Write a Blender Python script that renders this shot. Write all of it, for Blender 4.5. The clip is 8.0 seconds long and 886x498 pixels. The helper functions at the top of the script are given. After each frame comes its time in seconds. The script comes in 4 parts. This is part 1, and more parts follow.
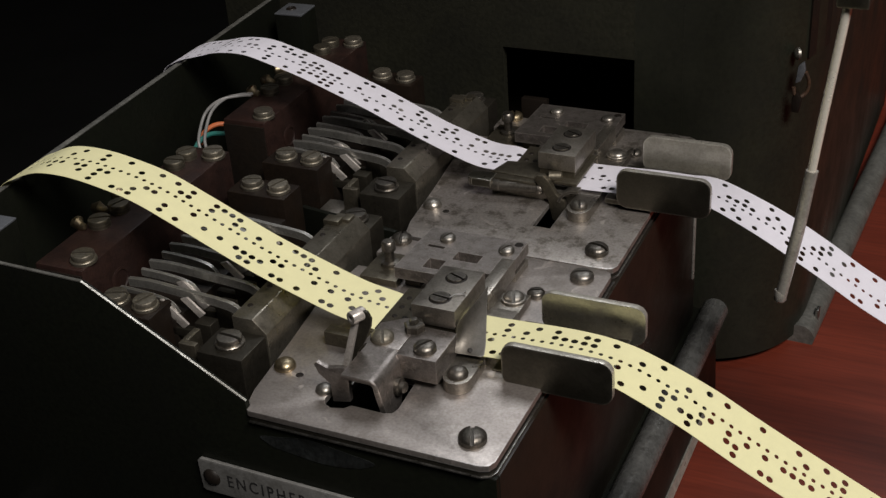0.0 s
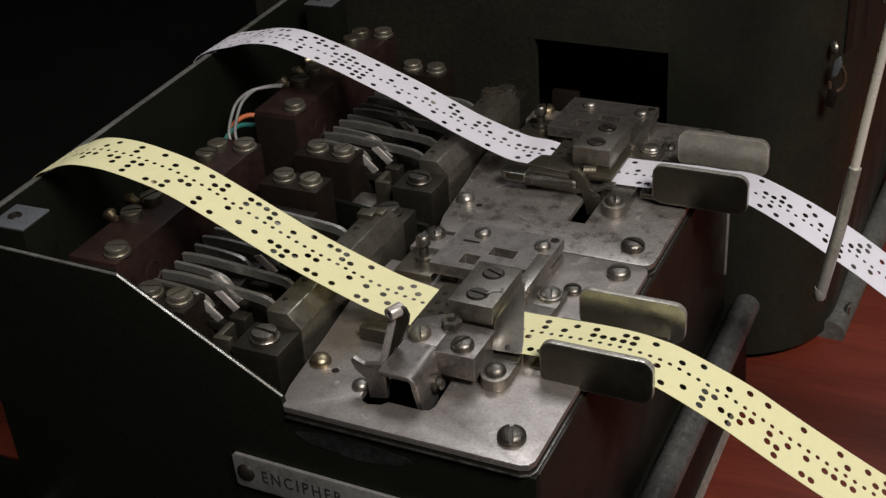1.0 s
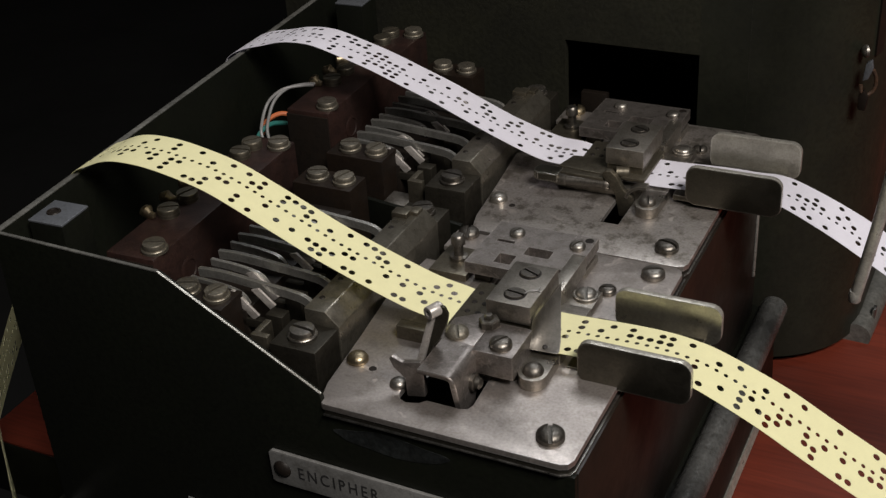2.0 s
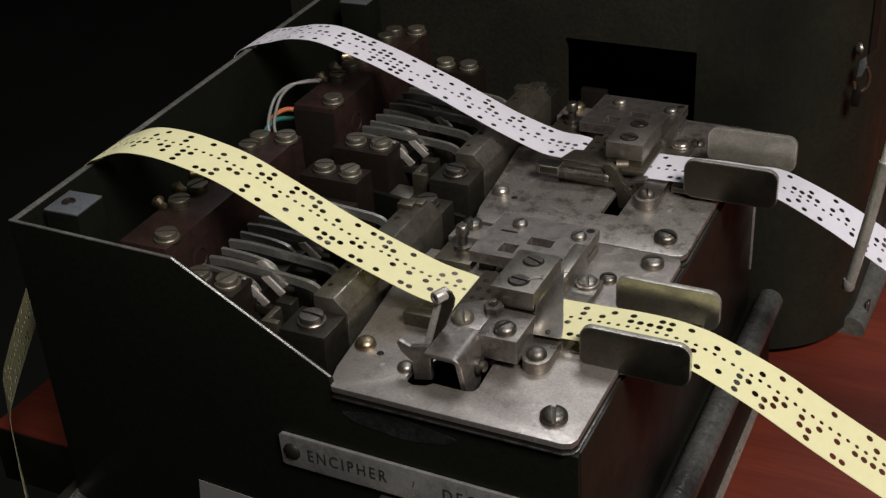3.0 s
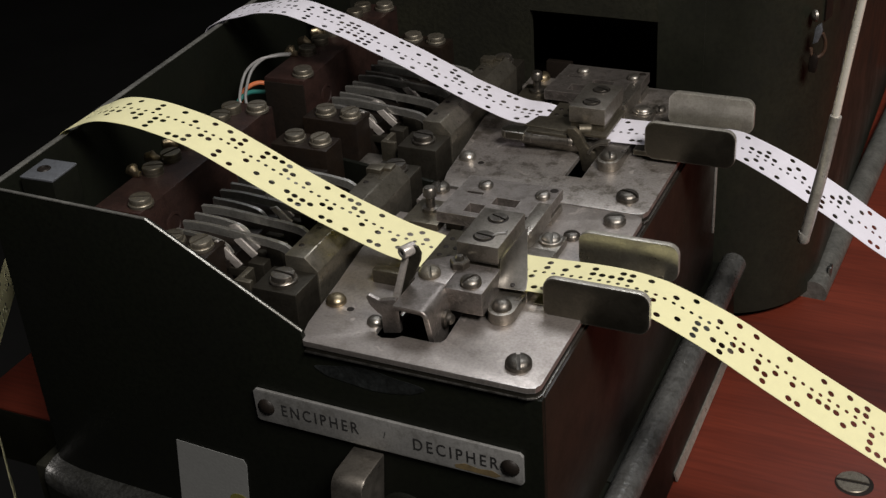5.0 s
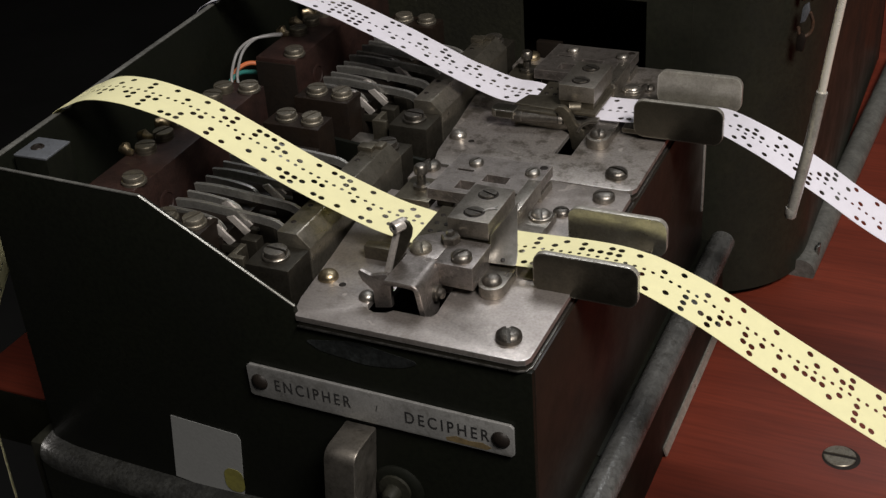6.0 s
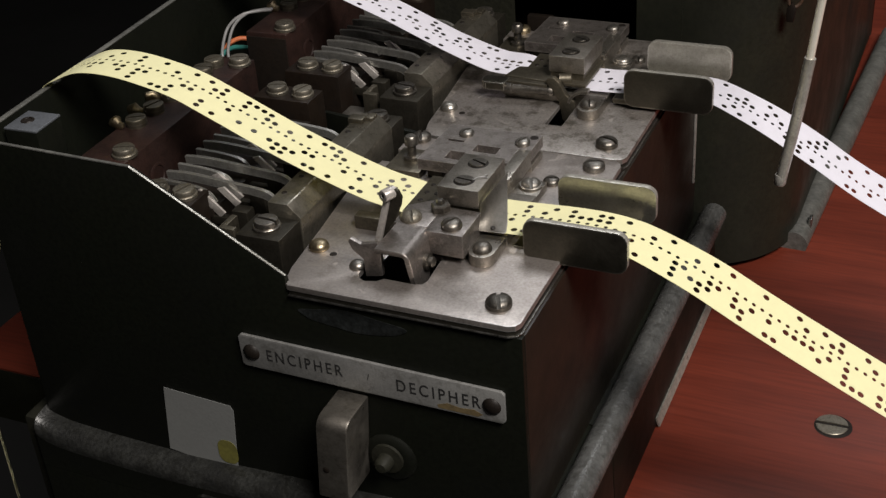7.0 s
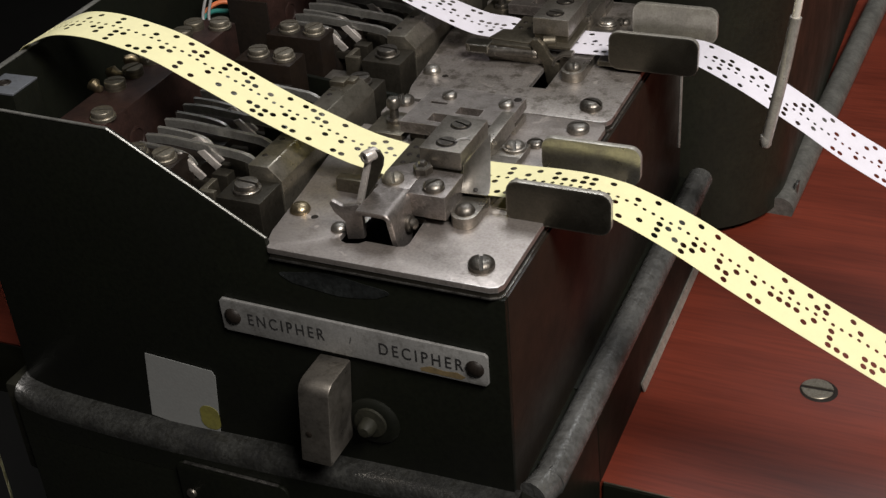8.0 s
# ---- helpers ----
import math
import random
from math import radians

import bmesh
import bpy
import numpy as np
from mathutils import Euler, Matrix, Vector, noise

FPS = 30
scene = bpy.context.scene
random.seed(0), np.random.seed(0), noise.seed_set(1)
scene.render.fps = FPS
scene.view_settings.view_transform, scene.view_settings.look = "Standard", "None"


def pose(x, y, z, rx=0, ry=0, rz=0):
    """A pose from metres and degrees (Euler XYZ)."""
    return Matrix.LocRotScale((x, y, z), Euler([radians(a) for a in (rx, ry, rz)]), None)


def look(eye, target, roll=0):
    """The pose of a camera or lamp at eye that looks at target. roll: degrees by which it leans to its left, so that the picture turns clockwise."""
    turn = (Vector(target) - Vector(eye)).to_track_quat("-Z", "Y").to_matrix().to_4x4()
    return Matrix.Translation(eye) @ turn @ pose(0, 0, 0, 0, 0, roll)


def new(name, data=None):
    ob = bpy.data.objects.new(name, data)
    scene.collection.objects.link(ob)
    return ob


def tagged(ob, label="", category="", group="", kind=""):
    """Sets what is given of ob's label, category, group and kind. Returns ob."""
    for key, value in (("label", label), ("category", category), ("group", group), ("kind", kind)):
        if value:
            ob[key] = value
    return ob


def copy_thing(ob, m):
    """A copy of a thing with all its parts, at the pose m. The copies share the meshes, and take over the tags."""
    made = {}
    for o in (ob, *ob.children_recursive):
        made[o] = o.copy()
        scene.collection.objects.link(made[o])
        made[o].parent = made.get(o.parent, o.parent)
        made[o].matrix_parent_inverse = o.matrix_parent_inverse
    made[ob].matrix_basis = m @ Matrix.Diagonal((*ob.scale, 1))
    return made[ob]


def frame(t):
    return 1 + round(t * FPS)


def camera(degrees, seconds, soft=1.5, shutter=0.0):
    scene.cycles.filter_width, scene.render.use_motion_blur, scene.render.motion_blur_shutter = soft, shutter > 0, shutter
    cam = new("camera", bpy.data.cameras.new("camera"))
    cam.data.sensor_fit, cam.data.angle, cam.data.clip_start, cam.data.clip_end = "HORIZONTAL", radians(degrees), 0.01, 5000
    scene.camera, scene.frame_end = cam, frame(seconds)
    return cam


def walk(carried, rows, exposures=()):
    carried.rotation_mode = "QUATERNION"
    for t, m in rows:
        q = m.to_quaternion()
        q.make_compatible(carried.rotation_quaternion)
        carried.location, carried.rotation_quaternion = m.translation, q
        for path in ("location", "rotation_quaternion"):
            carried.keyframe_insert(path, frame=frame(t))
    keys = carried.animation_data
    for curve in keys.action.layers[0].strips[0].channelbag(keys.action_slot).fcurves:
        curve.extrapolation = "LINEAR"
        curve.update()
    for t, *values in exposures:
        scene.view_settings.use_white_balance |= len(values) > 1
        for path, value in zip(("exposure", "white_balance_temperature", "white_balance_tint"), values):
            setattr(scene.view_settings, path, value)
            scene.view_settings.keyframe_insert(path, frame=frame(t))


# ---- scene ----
cam = camera(38.00, 8.0, soft=1.4)
PATH = [
    (0, (0.10055, -0.21027, 0.29039), (-0.06245, 0.11761, 0.07820), -4.24),
    (0.5, (0.09754, -0.21003, 0.29127), (-0.06699, 0.11542, 0.07653), -4.10),
    (1, (0.09311, -0.20984, 0.29092), (-0.07255, 0.11463, 0.07558), -4.14),
    (1.5, (0.08954, -0.21039, 0.29127), (-0.07718, 0.11335, 0.07565), -4.08),
    (2, (0.08677, -0.21418, 0.29225), (-0.08099, 0.10912, 0.07676), -3.81),
    (3.5, (0.09091, -0.22883, 0.29288), (-0.07409, 0.09793, 0.08053), -3.57),
    (4, (0.09348, -0.23124, 0.29100), (-0.06939, 0.09710, 0.07943), -3.66),
    (4.5, (0.09596, -0.23371, 0.28910), (-0.06614, 0.09453, 0.07679), -3.95),
    (6, (0.09972, -0.24041, 0.28720), (-0.05794, 0.08644, 0.06946), -4.02),
    (6.5, (0.10125, -0.24181, 0.28592), (-0.05602, 0.08449, 0.06708), -4.25),
    (7, (0.10276, -0.24275, 0.28302), (-0.05376, 0.08240, 0.06195), -4.47),
    (7.5, (0.10362, -0.24266, 0.28074), (-0.05142, 0.08126, 0.05686), -4.51),
    (8, (0.10374, -0.24129, 0.27833), (-0.04828, 0.08107, 0.05013), -4.43),
]
walk(cam, [(t, look(eye, target, roll)) for t, eye, target, roll in PATH],
     exposures=[(0, -0.03), (2, 0.03), (3.5, 0.06), (4.5, 0.11), (6.5, 0.24), (8, 0.42)])

MM = 0.001058   # one unit of the plan in metres, set by the tape's hole pitch of 2.54 mm
DY = 84.5      # spacing of the two readers
PT = 98.5      # top of the reader plates above the table top


# ---- world, lamps ----
world = bpy.data.worlds.new("world")
world.use_nodes = True
world.node_tree.nodes["Background"].inputs[0].default_value = (0.55, 0.6, 0.7, 1)
world.node_tree.nodes["Background"].inputs[1].default_value = 0.02
scene.world = world


def lamp(name, eye, target, size_x, size_y, watts, color):
    data = bpy.data.lights.new(name, "AREA")
    data.shape, data.size, data.size_y, data.energy, data.color = "RECTANGLE", size_x, size_y, watts, color
    ob = new(name, data)
    ob.matrix_world = look(eye, target)
    return ob


# Unseen area lamp added high at the back for the sheen on the plates.
lamp("sheen_lamp", (-0.05, 0.66, 1.12), (0.0, 0.05, 0.1), 0.6, 0.4, 3.6, (0.94, 0.96, 1.0))
lamp("room_lamp", (0.62, -0.42, 1.08), (0.0, 0.03, 0.08), 0.45, 0.35, 18.8, (1.0, 0.935, 0.885))


# ---- materials ----
def mat(name, base, rough=0.5, metal=0.0, var=0.3, scale=60.0, bump=0.15, fine=900.0, tint=None, stain=0.0, rough_var=0.15, spec=0.5, shift=0.0, edge=0.0, bare=None, radius=0.0006, specks=0.0):
    """A worn surface: cloudy colour, fine grain, dark stains, a random shift for each object, and edges rubbed to a bare colour."""
    m = bpy.data.materials.new(name)
    m.use_nodes = True
    nt = m.node_tree
    N, L = nt.nodes, nt.links
    b = N["Principled BSDF"]
    tc = N.new("ShaderNodeTexCoord")
    n1 = N.new("ShaderNodeTexNoise")
    n1.inputs["Scale"].default_value, n1.inputs["Detail"].default_value, n1.inputs["Roughness"].default_value = scale, 6, 0.65
    n2 = N.new("ShaderNodeTexNoise")
    n2.inputs["Scale"].default_value, n2.inputs["Detail"].default_value = fine, 4
    for n in (n1, n2):
        L.new(tc.outputs["Object"], n.inputs["Vector"])
    ramp = N.new("ShaderNodeValToRGB")
    dark = tint or tuple(c * (1 - var) for c in base)
    ramp.color_ramp.elements[0].position, ramp.color_ramp.elements[1].position = 0.36, 0.64
    ramp.color_ramp.elements[0].color, ramp.color_ramp.elements[1].color = (*dark, 1), (*base, 1)
    L.new(n1.outputs["Fac"], ramp.inputs["Fac"])
    color = ramp.outputs["Color"]
    mix = N.new("ShaderNodeMix")
    mix.data_type, mix.blend_type = "RGBA", "MULTIPLY"
    mix.inputs["Factor"].default_value = min(1.0, var * 1.2)
    r2 = N.new("ShaderNodeValToRGB")
    r2.color_ramp.elements[0].position, r2.color_ramp.elements[1].position = 0.3, 0.6
    r2.color_ramp.elements[0].color = (0.45, 0.45, 0.45, 1)
    L.new(n2.outputs["Fac"], r2.inputs["Fac"])
    L.new(color, mix.inputs["A"])
    L.new(r2.outputs["Color"], mix.inputs["B"])
    color = mix.outputs["Result"]
    if stain:
        n3 = N.new("ShaderNodeTexNoise")
        n3.inputs["Scale"].default_value, n3.inputs["Detail"].default_value, n3.inputs["Roughness"].default_value = scale * 3.2, 9, 0.74
        L.new(tc.outputs["Object"], n3.inputs["Vector"])
        r3 = N.new("ShaderNodeValToRGB")
        r3.color_ramp.elements[0].position, r3.color_ramp.elements[1].position = 0.5, 0.6
        r3.color_ramp.elements[0].color, r3.color_ramp.elements[1].color = (0, 0, 0, 1), (stain, stain, stain, 1)
        L.new(n3.outputs["Fac"], r3.inputs["Fac"])
        mx = N.new("ShaderNodeMix")
        mx.data_type = "RGBA"
        mx.inputs["B"].default_value = (base[0] * 0.3, base[1] * 0.29, base[2] * 0.26, 1)
        L.new(r3.outputs["Color"], mx.inputs["Factor"])
        L.new(color, mx.inputs["A"])
        color = mx.outputs["Result"]
    if specks:
        n4 = N.new("ShaderNodeTexNoise")
        n4.inputs["Scale"].default_value, n4.inputs["Detail"].default_value, n4.inputs["Distortion"].default_value = scale * 4, 7, 1.2
        L.new(tc.outputs["Object"], n4.inputs["Vector"])
        r4 = N.new("ShaderNodeMapRange")
        r4.inputs["From Min"].default_value, r4.inputs["From Max"].default_value, r4.inputs["To Max"].default_value = 0.62, 0.70, specks
        L.new(n4.outputs["Fac"], r4.inputs["Value"])
        m4 = N.new("ShaderNodeMix")
        m4.data_type = "RGBA"
        m4.inputs["B"].default_value = tuple(min(0.85, c * 1.5) for c in base) + (1,)
        L.new(r4.outputs["Result"], m4.inputs["Factor"])
        L.new(color, m4.inputs["A"])
        color = m4.outputs["Result"]
    if shift:
        info = N.new("ShaderNodeObjectInfo")
        hsv = N.new("ShaderNodeHueSaturation")
        mr = N.new("ShaderNodeMapRange")
        mr.inputs["To Min"].default_value, mr.inputs["To Max"].default_value = 1 - shift, 1 + shift
        L.new(info.outputs["Random"], mr.inputs["Value"])
        L.new(mr.outputs["Result"], hsv.inputs["Value"])
        L.new(color, hsv.inputs["Color"])
        color = hsv.outputs["Color"]
    mr = N.new("ShaderNodeMapRange")
    mr.inputs["From Min"].default_value, mr.inputs["From Max"].default_value = 0.3, 0.7
    mr.inputs["To Min"].default_value, mr.inputs["To Max"].default_value = min(1, rough + rough_var), max(0.04, rough - rough_var)
    L.new(n1.outputs["Fac"], mr.inputs["Value"])
    L.new(mr.outputs["Result"], b.inputs["Roughness"])
    b.inputs["Metallic"].default_value = metal
    if edge:
        bev = N.new("ShaderNodeBevel")
        bev.samples = 6
        bev.inputs["Radius"].default_value = radius
        geo = N.new("ShaderNodeNewGeometry")
        dot = N.new("ShaderNodeVectorMath")
        dot.operation = "DOT_PRODUCT"
        L.new(bev.outputs["Normal"], dot.inputs[0])
        L.new(geo.outputs["Normal"], dot.inputs[1])
        mask = N.new("ShaderNodeMapRange")
        mask.inputs["From Min"].default_value, mask.inputs["From Max"].default_value = 0.985, 0.86
        L.new(dot.outputs["Value"], mask.inputs["Value"])
        chip = N.new("ShaderNodeMapRange")
        chip.inputs["From Min"].default_value, chip.inputs["From Max"].default_value = 0.34, 0.6
        chip.inputs["To Max"].default_value = edge
        L.new(n1.outputs["Fac"], chip.inputs["Value"])
        mul = N.new("ShaderNodeMath")
        mul.operation = "MULTIPLY"
        L.new(mask.outputs["Result"], mul.inputs[0])
        L.new(chip.outputs["Result"], mul.inputs[1])
        wear = N.new("ShaderNodeMix")
        wear.data_type = "RGBA"
        wear.inputs["B"].default_value = (*(bare or tuple(min(0.8, c * 1.9) for c in base)), 1)
        L.new(mul.outputs[0], wear.inputs["Factor"])
        L.new(color, wear.inputs["A"])
        color = wear.outputs["Result"]
    L.new(color, b.inputs["Base Color"])
    b.inputs["Specular IOR Level"].default_value = spec
    if bump:
        bp = N.new("ShaderNodeBump")
        bp.inputs["Strength"].default_value, bp.inputs["Distance"].default_value = bump, 0.0004
        L.new(n2.outputs["Fac"], bp.inputs["Height"])
        L.new(bp.outputs["Normal"], b.inputs["Normal"])
    return m


STEEL = mat("worn_plate_steel", (0.54, 0.49, 0.455), 0.42, 0.86, 0.32, 30, 0.12, 1300, stain=0.36, edge=0.7, specks=0.6)
SPOTTED = mat("spotted_plate_steel", (0.54, 0.495, 0.455), 0.42, 0.84, 0.4, 45, 0.14, 1300, stain=0.9, edge=0.7, specks=0.4)
BLOCK = mat("machined_steel", (0.40, 0.37, 0.325), 0.40, 0.95, 0.3, 110, 0.12, 1800, stain=0.4, shift=0.1, edge=0.8)
DARKSTEEL = mat("oiled_dark_steel", (0.19, 0.17, 0.13), 0.46, 0.9, 0.35, 120, 0.15, 1500, stain=0.4, shift=0.15, edge=0.7)
BLADE = mat("nickel_spring_steel", (0.36, 0.355, 0.33), 0.40, 0.8, 0.3, 150, 0.08, 1700, stain=0.3, shift=0.3, edge=0.8, bare=(0.62, 0.6, 0.56))
# Dark steel; also puts shade into the plate strip, lever web and block bases.
ARMATURE = mat("dark_and_shaded_steel", (0.06, 0.054, 0.042), 0.5, 0.8, 0.4, 120, 0.15, 1500, stain=0.4, shift=0.2, edge=0.5)
SCREW = mat("screw_steel", (0.24, 0.222, 0.195), 0.4, 0.95, 0.35, 260, 0.18, 2200, stain=0.45, shift=0.25, edge=0.5, radius=0.0003)
BRIGHT = mat("polished_screw", (0.36, 0.34, 0.305), 0.43, 0.95, 0.3, 260, 0.12, 2200, stain=0.4, shift=0.2)
BRASS = mat("aged_brass", (0.44, 0.365, 0.24), 0.42, 1.0, 0.35, 240, 0.12, 1800, stain=0.4, shift=0.2)
PLATED = mat("tarnished_plated_screw", (0.28, 0.255, 0.205), 0.46, 0.85, 0.3, 260, 0.15, 2000, stain=0.4, shift=0.2, edge=0.4, radius=0.0003)
# Near cheeks darker, far cheeks paler: the light on them is put into colour.
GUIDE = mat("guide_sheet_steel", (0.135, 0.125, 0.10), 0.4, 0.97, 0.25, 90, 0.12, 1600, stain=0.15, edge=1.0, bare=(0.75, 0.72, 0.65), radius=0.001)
FARGUIDE = mat("lit_guide_sheet_steel", (0.50, 0.475, 0.41), 0.36, 0.95, 0.25, 120, 0.12, 1600, stain=0.2, edge=1.0, bare=(0.8, 0.78, 0.7), radius=0.001)
PALEGUIDE = mat("lit_dull_guide_sheet", (0.42, 0.40, 0.34), 0.42, 0.5, 0.25, 120, 0.12, 1600, stain=0.25, edge=1.0, bare=(0.8, 0.78, 0.7), radius=0.001)
RAILSTEEL = mat("oiled_ground_steel", (0.33, 0.305, 0.25), 0.36, 0.9, 0.3, 120, 0.12, 1500, stain=0.35, edge=0.7)
RIM = mat("rubbed_edge_and_glint", (0.55, 0.53, 0.47), 0.36, 0.6, 0.35, 160, 0.15, 1600, stain=0.35)
GUN = mat("brownish_machined_steel", (0.38, 0.345, 0.32), 0.42, 0.9, 0.35, 110, 0.14, 1800, stain=0.5, shift=0.1, edge=0.8, specks=0.5)
CLAMP = mat("dull_clamp_sheet", (0.15, 0.138, 0.12), 0.5, 0.9, 0.25, 110, 0.12, 1800, stain=0.3, edge=0.7)
BLACK = mat("black_japanned_paint", (0.0066, 0.0075, 0.0050), 0.46, 0.0, 0.4, 30, 0.05, 700, spec=0.2)
CRINKLE = mat("dark_wrinkle_paint", (0.019, 0.019, 0.0125), 0.6, 0.0, 0.45, 25, 0.4, 650, spec=0.2)
# Paler than the front shoulder's paint: holds the highlight of the right-hand ridge.
RIDGE = mat("rubbed_lit_grey_black_paint", (0.16, 0.163, 0.157), 0.25, 0.4, 0.45, 90, 0.5, 900, spec=0.7, stain=0.5)
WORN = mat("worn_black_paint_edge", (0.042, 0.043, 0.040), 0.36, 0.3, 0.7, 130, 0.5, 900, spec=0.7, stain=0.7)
GLOSSY = mat("glossy_black_paint_with_table_red", (0.016, 0.0125, 0.009), 0.38, 0.0, 0.4, 40, 0.06, 700, spec=0.32)
EDGE = mat("bare_worn_edge_and_glint", (0.5, 0.49, 0.46), 0.4, 1.0, 0.5, 400, 0.1, 1500, stain=0.6)
PHENOL = mat("brown_phenolic", (0.030, 0.0155, 0.0125), 0.5, 0.0, 0.5, 90, 0.15, 1300, stain=0.5, spec=0.25)
# Black for insulators; also paints the dark of holes and the cabinet opening.
INSUL = mat("black_insulator_and_hole_shade", (0.014, 0.0105, 0.008), 0.5, 0.0, 0.4, 90, 0.15, 1300, spec=0.25)
LABEL = mat("engraved_aluminium", (0.29, 0.29, 0.28), 0.45, 0.4, 0.3, 60, 0.1, 1800, stain=0.45)
INK = mat("black_engraving_fill", (0.015, 0.015, 0.015), 0.6, 0.0, 0.1, 100, 0.0)
STICKER = mat("grey_paper_sticker", (0.165, 0.17, 0.165), 0.55, 0.0, 0.12, 60, 0.1, 1500)
RUSTY = mat("brown_corrosion", (0.17, 0.125, 0.06), 0.6, 0.1, 0.4, 300, 0.2)
GLUE = mat("yellowed_glue", (0.15, 0.14, 0.035), 0.5, 0.0, 0.3, 200, 0.1)
WIREGREY = mat("grey_wire", (0.2, 0.2, 0.195), 0.5, 0.0, 0.2, 300, 0.1)
WIREORANGE = mat("orange_wire", (0.5, 0.14, 0.05), 0.5, 0.0, 0.2, 300, 0.1)
WIRETEAL = mat("teal_wire", (0.025, 0.15, 0.13), 0.5, 0.0, 0.2, 300, 0.1)
CHROME = mat("dull_nickel", (0.5, 0.48, 0.44), 0.35, 0.5, 0.3, 120, 0.1, 1500, stain=0.3)
RAIL = mat("scuffed_grey_paint", (0.17, 0.17, 0.155), 0.4, 0.2, 0.5, 70, 0.3, 700, stain=0.4, spec=0.6)
CABINET = mat("dark_olive_enamel", (0.0175, 0.0185, 0.0125), 0.42, 0.0, 0.4, 40, 0.12, 650, spec=0.3)
SLATE = mat("blue_grey_steel", (0.13, 0.14, 0.155), 0.5, 0.4, 0.25, 90, 0.12, 1500, stain=0.3, edge=0.5)
ZINC = mat("lit_bright_steel", (0.47, 0.44, 0.41), 0.36, 0.35, 0.25, 150, 0.1, 1700, stain=0.35)
POLISH = mat("polished_rod_steel", (0.95, 0.91, 0.80), 0.22, 0.5, 0.1, 150, 0.03, 1500)
RUST = mat("rusty_brown", (0.075, 0.035, 0.015), 0.7, 0.0, 0.5, 200, 0.5, 900, stain=0.5)
BROWN = mat("dark_brown_fibre", (0.0135, 0.009, 0.0062), 0.5, 0.0, 0.4, 90, 0.15, 1300, spec=0.22, stain=0.3)
SCUFF = mat("paint_scuffed_thin", (0.026, 0.029, 0.029), 0.36, 0.1, 0.75, 160, 0.2, 900, stain=0.6, spec=0.4)
WALL = mat("room_paint", (0.012, 0.012, 0.011), 0.8, 0.0, 0.1, 2, 0.05, 40)
CEIL = mat("ceiling_paint", (0.2, 0.2, 0.2), 0.85, 0.0, 0.1, 2, 0.05, 40)


def paper(name, base):
    m = mat(name, base, 0.75, 0.0, 0.05, 300, 0.12, 3000, spec=0.25, rough_var=0.05)
    nt = m.node_tree
    out, b = nt.nodes["Material Output"], nt.nodes["Principled BSDF"]
    tr = nt.nodes.new("ShaderNodeBsdfTranslucent")
    tr.inputs["Color"].default_value = (*base, 1)
    mx = nt.nodes.new("ShaderNodeMixShader")
    mx.inputs[0].default_value = 0.22
    nt.links.new(b.outputs[0], mx.inputs[1])
    nt.links.new(tr.outputs[0], mx.inputs[2])
    nt.links.new(mx.outputs[0], out.inputs["Surface"])
    return m


YELLOW = paper("yellow_tape_paper", (0.80, 0.775, 0.47))
WHITE = paper("white_tape_paper", (0.77, 0.76, 0.83))


def wood():
    m = bpy.data.materials.new("mahogany_veneer")
    m.use_nodes = True
    nt = m.node_tree
    N, L = nt.nodes, nt.links
    b = N["Principled BSDF"]
    tc = N.new("ShaderNodeTexCoord")
    mp = N.new("ShaderNodeMapping")
    mp.inputs["Scale"].default_value = (7, 62, 60)
    mp.inputs["Rotation"].default_value = (0, 0, radians(-8))
    L.new(tc.outputs["Object"], mp.inputs["Vector"])
    n = N.new("ShaderNodeTexNoise")
    n.inputs["Scale"].default_value, n.inputs["Detail"].default_value, n.inputs["Distortion"].default_value = 1.0, 8, 0.6
    L.new(mp.outputs[0], n.inputs["Vector"])
    r = N.new("ShaderNodeValToRGB")
    e = r.color_ramp.elements
    e[0].position, e[0].color = 0.3, (0.094, 0.0172, 0.0092, 1)
    e[1].position, e[1].color = 0.72, (0.146, 0.0272, 0.014, 1)
    L.new(n.outputs["Fac"], r.inputs["Fac"])
    mp2 = N.new("ShaderNodeMapping")
    mp2.inputs["Scale"].default_value = (40, 620, 100)
    L.new(tc.outputs["Object"], mp2.inputs["Vector"])
    n2 = N.new("ShaderNodeTexNoise")
    n2.inputs["Scale"].default_value, n2.inputs["Detail"].default_value = 1.0, 5
    L.new(mp2.outputs[0], n2.inputs["Vector"])
    mx = N.new("ShaderNodeMix")
    mx.data_type, mx.blend_type = "RGBA", "MULTIPLY"
    mx.inputs["Factor"].default_value = 0.5
    r2 = N.new("ShaderNodeValToRGB")
    r2.color_ramp.elements[0].position, r2.color_ramp.elements[0].color = 0.35, (0.5, 0.5, 0.5, 1)
    r2.color_ramp.elements[1].position = 0.6
    L.new(n2.outputs["Fac"], r2.inputs["Fac"])
    L.new(r.outputs[0], mx.inputs["A"])
    L.new(r2.outputs[0], mx.inputs["B"])
    L.new(mx.outputs["Result"], b.inputs["Base Color"])
    b.inputs["Roughness"].default_value = 0.4
    b.inputs["Specular IOR Level"].default_value = 0.3
    bp = N.new("ShaderNodeBump")
    bp.inputs["Strength"].default_value, bp.inputs["Distance"].default_value = 0.12, 0.0003
    L.new(n2.outputs["Fac"], bp.inputs["Height"])
    L.new(bp.outputs[0], b.inputs["Normal"])
    return m


WOOD = wood()


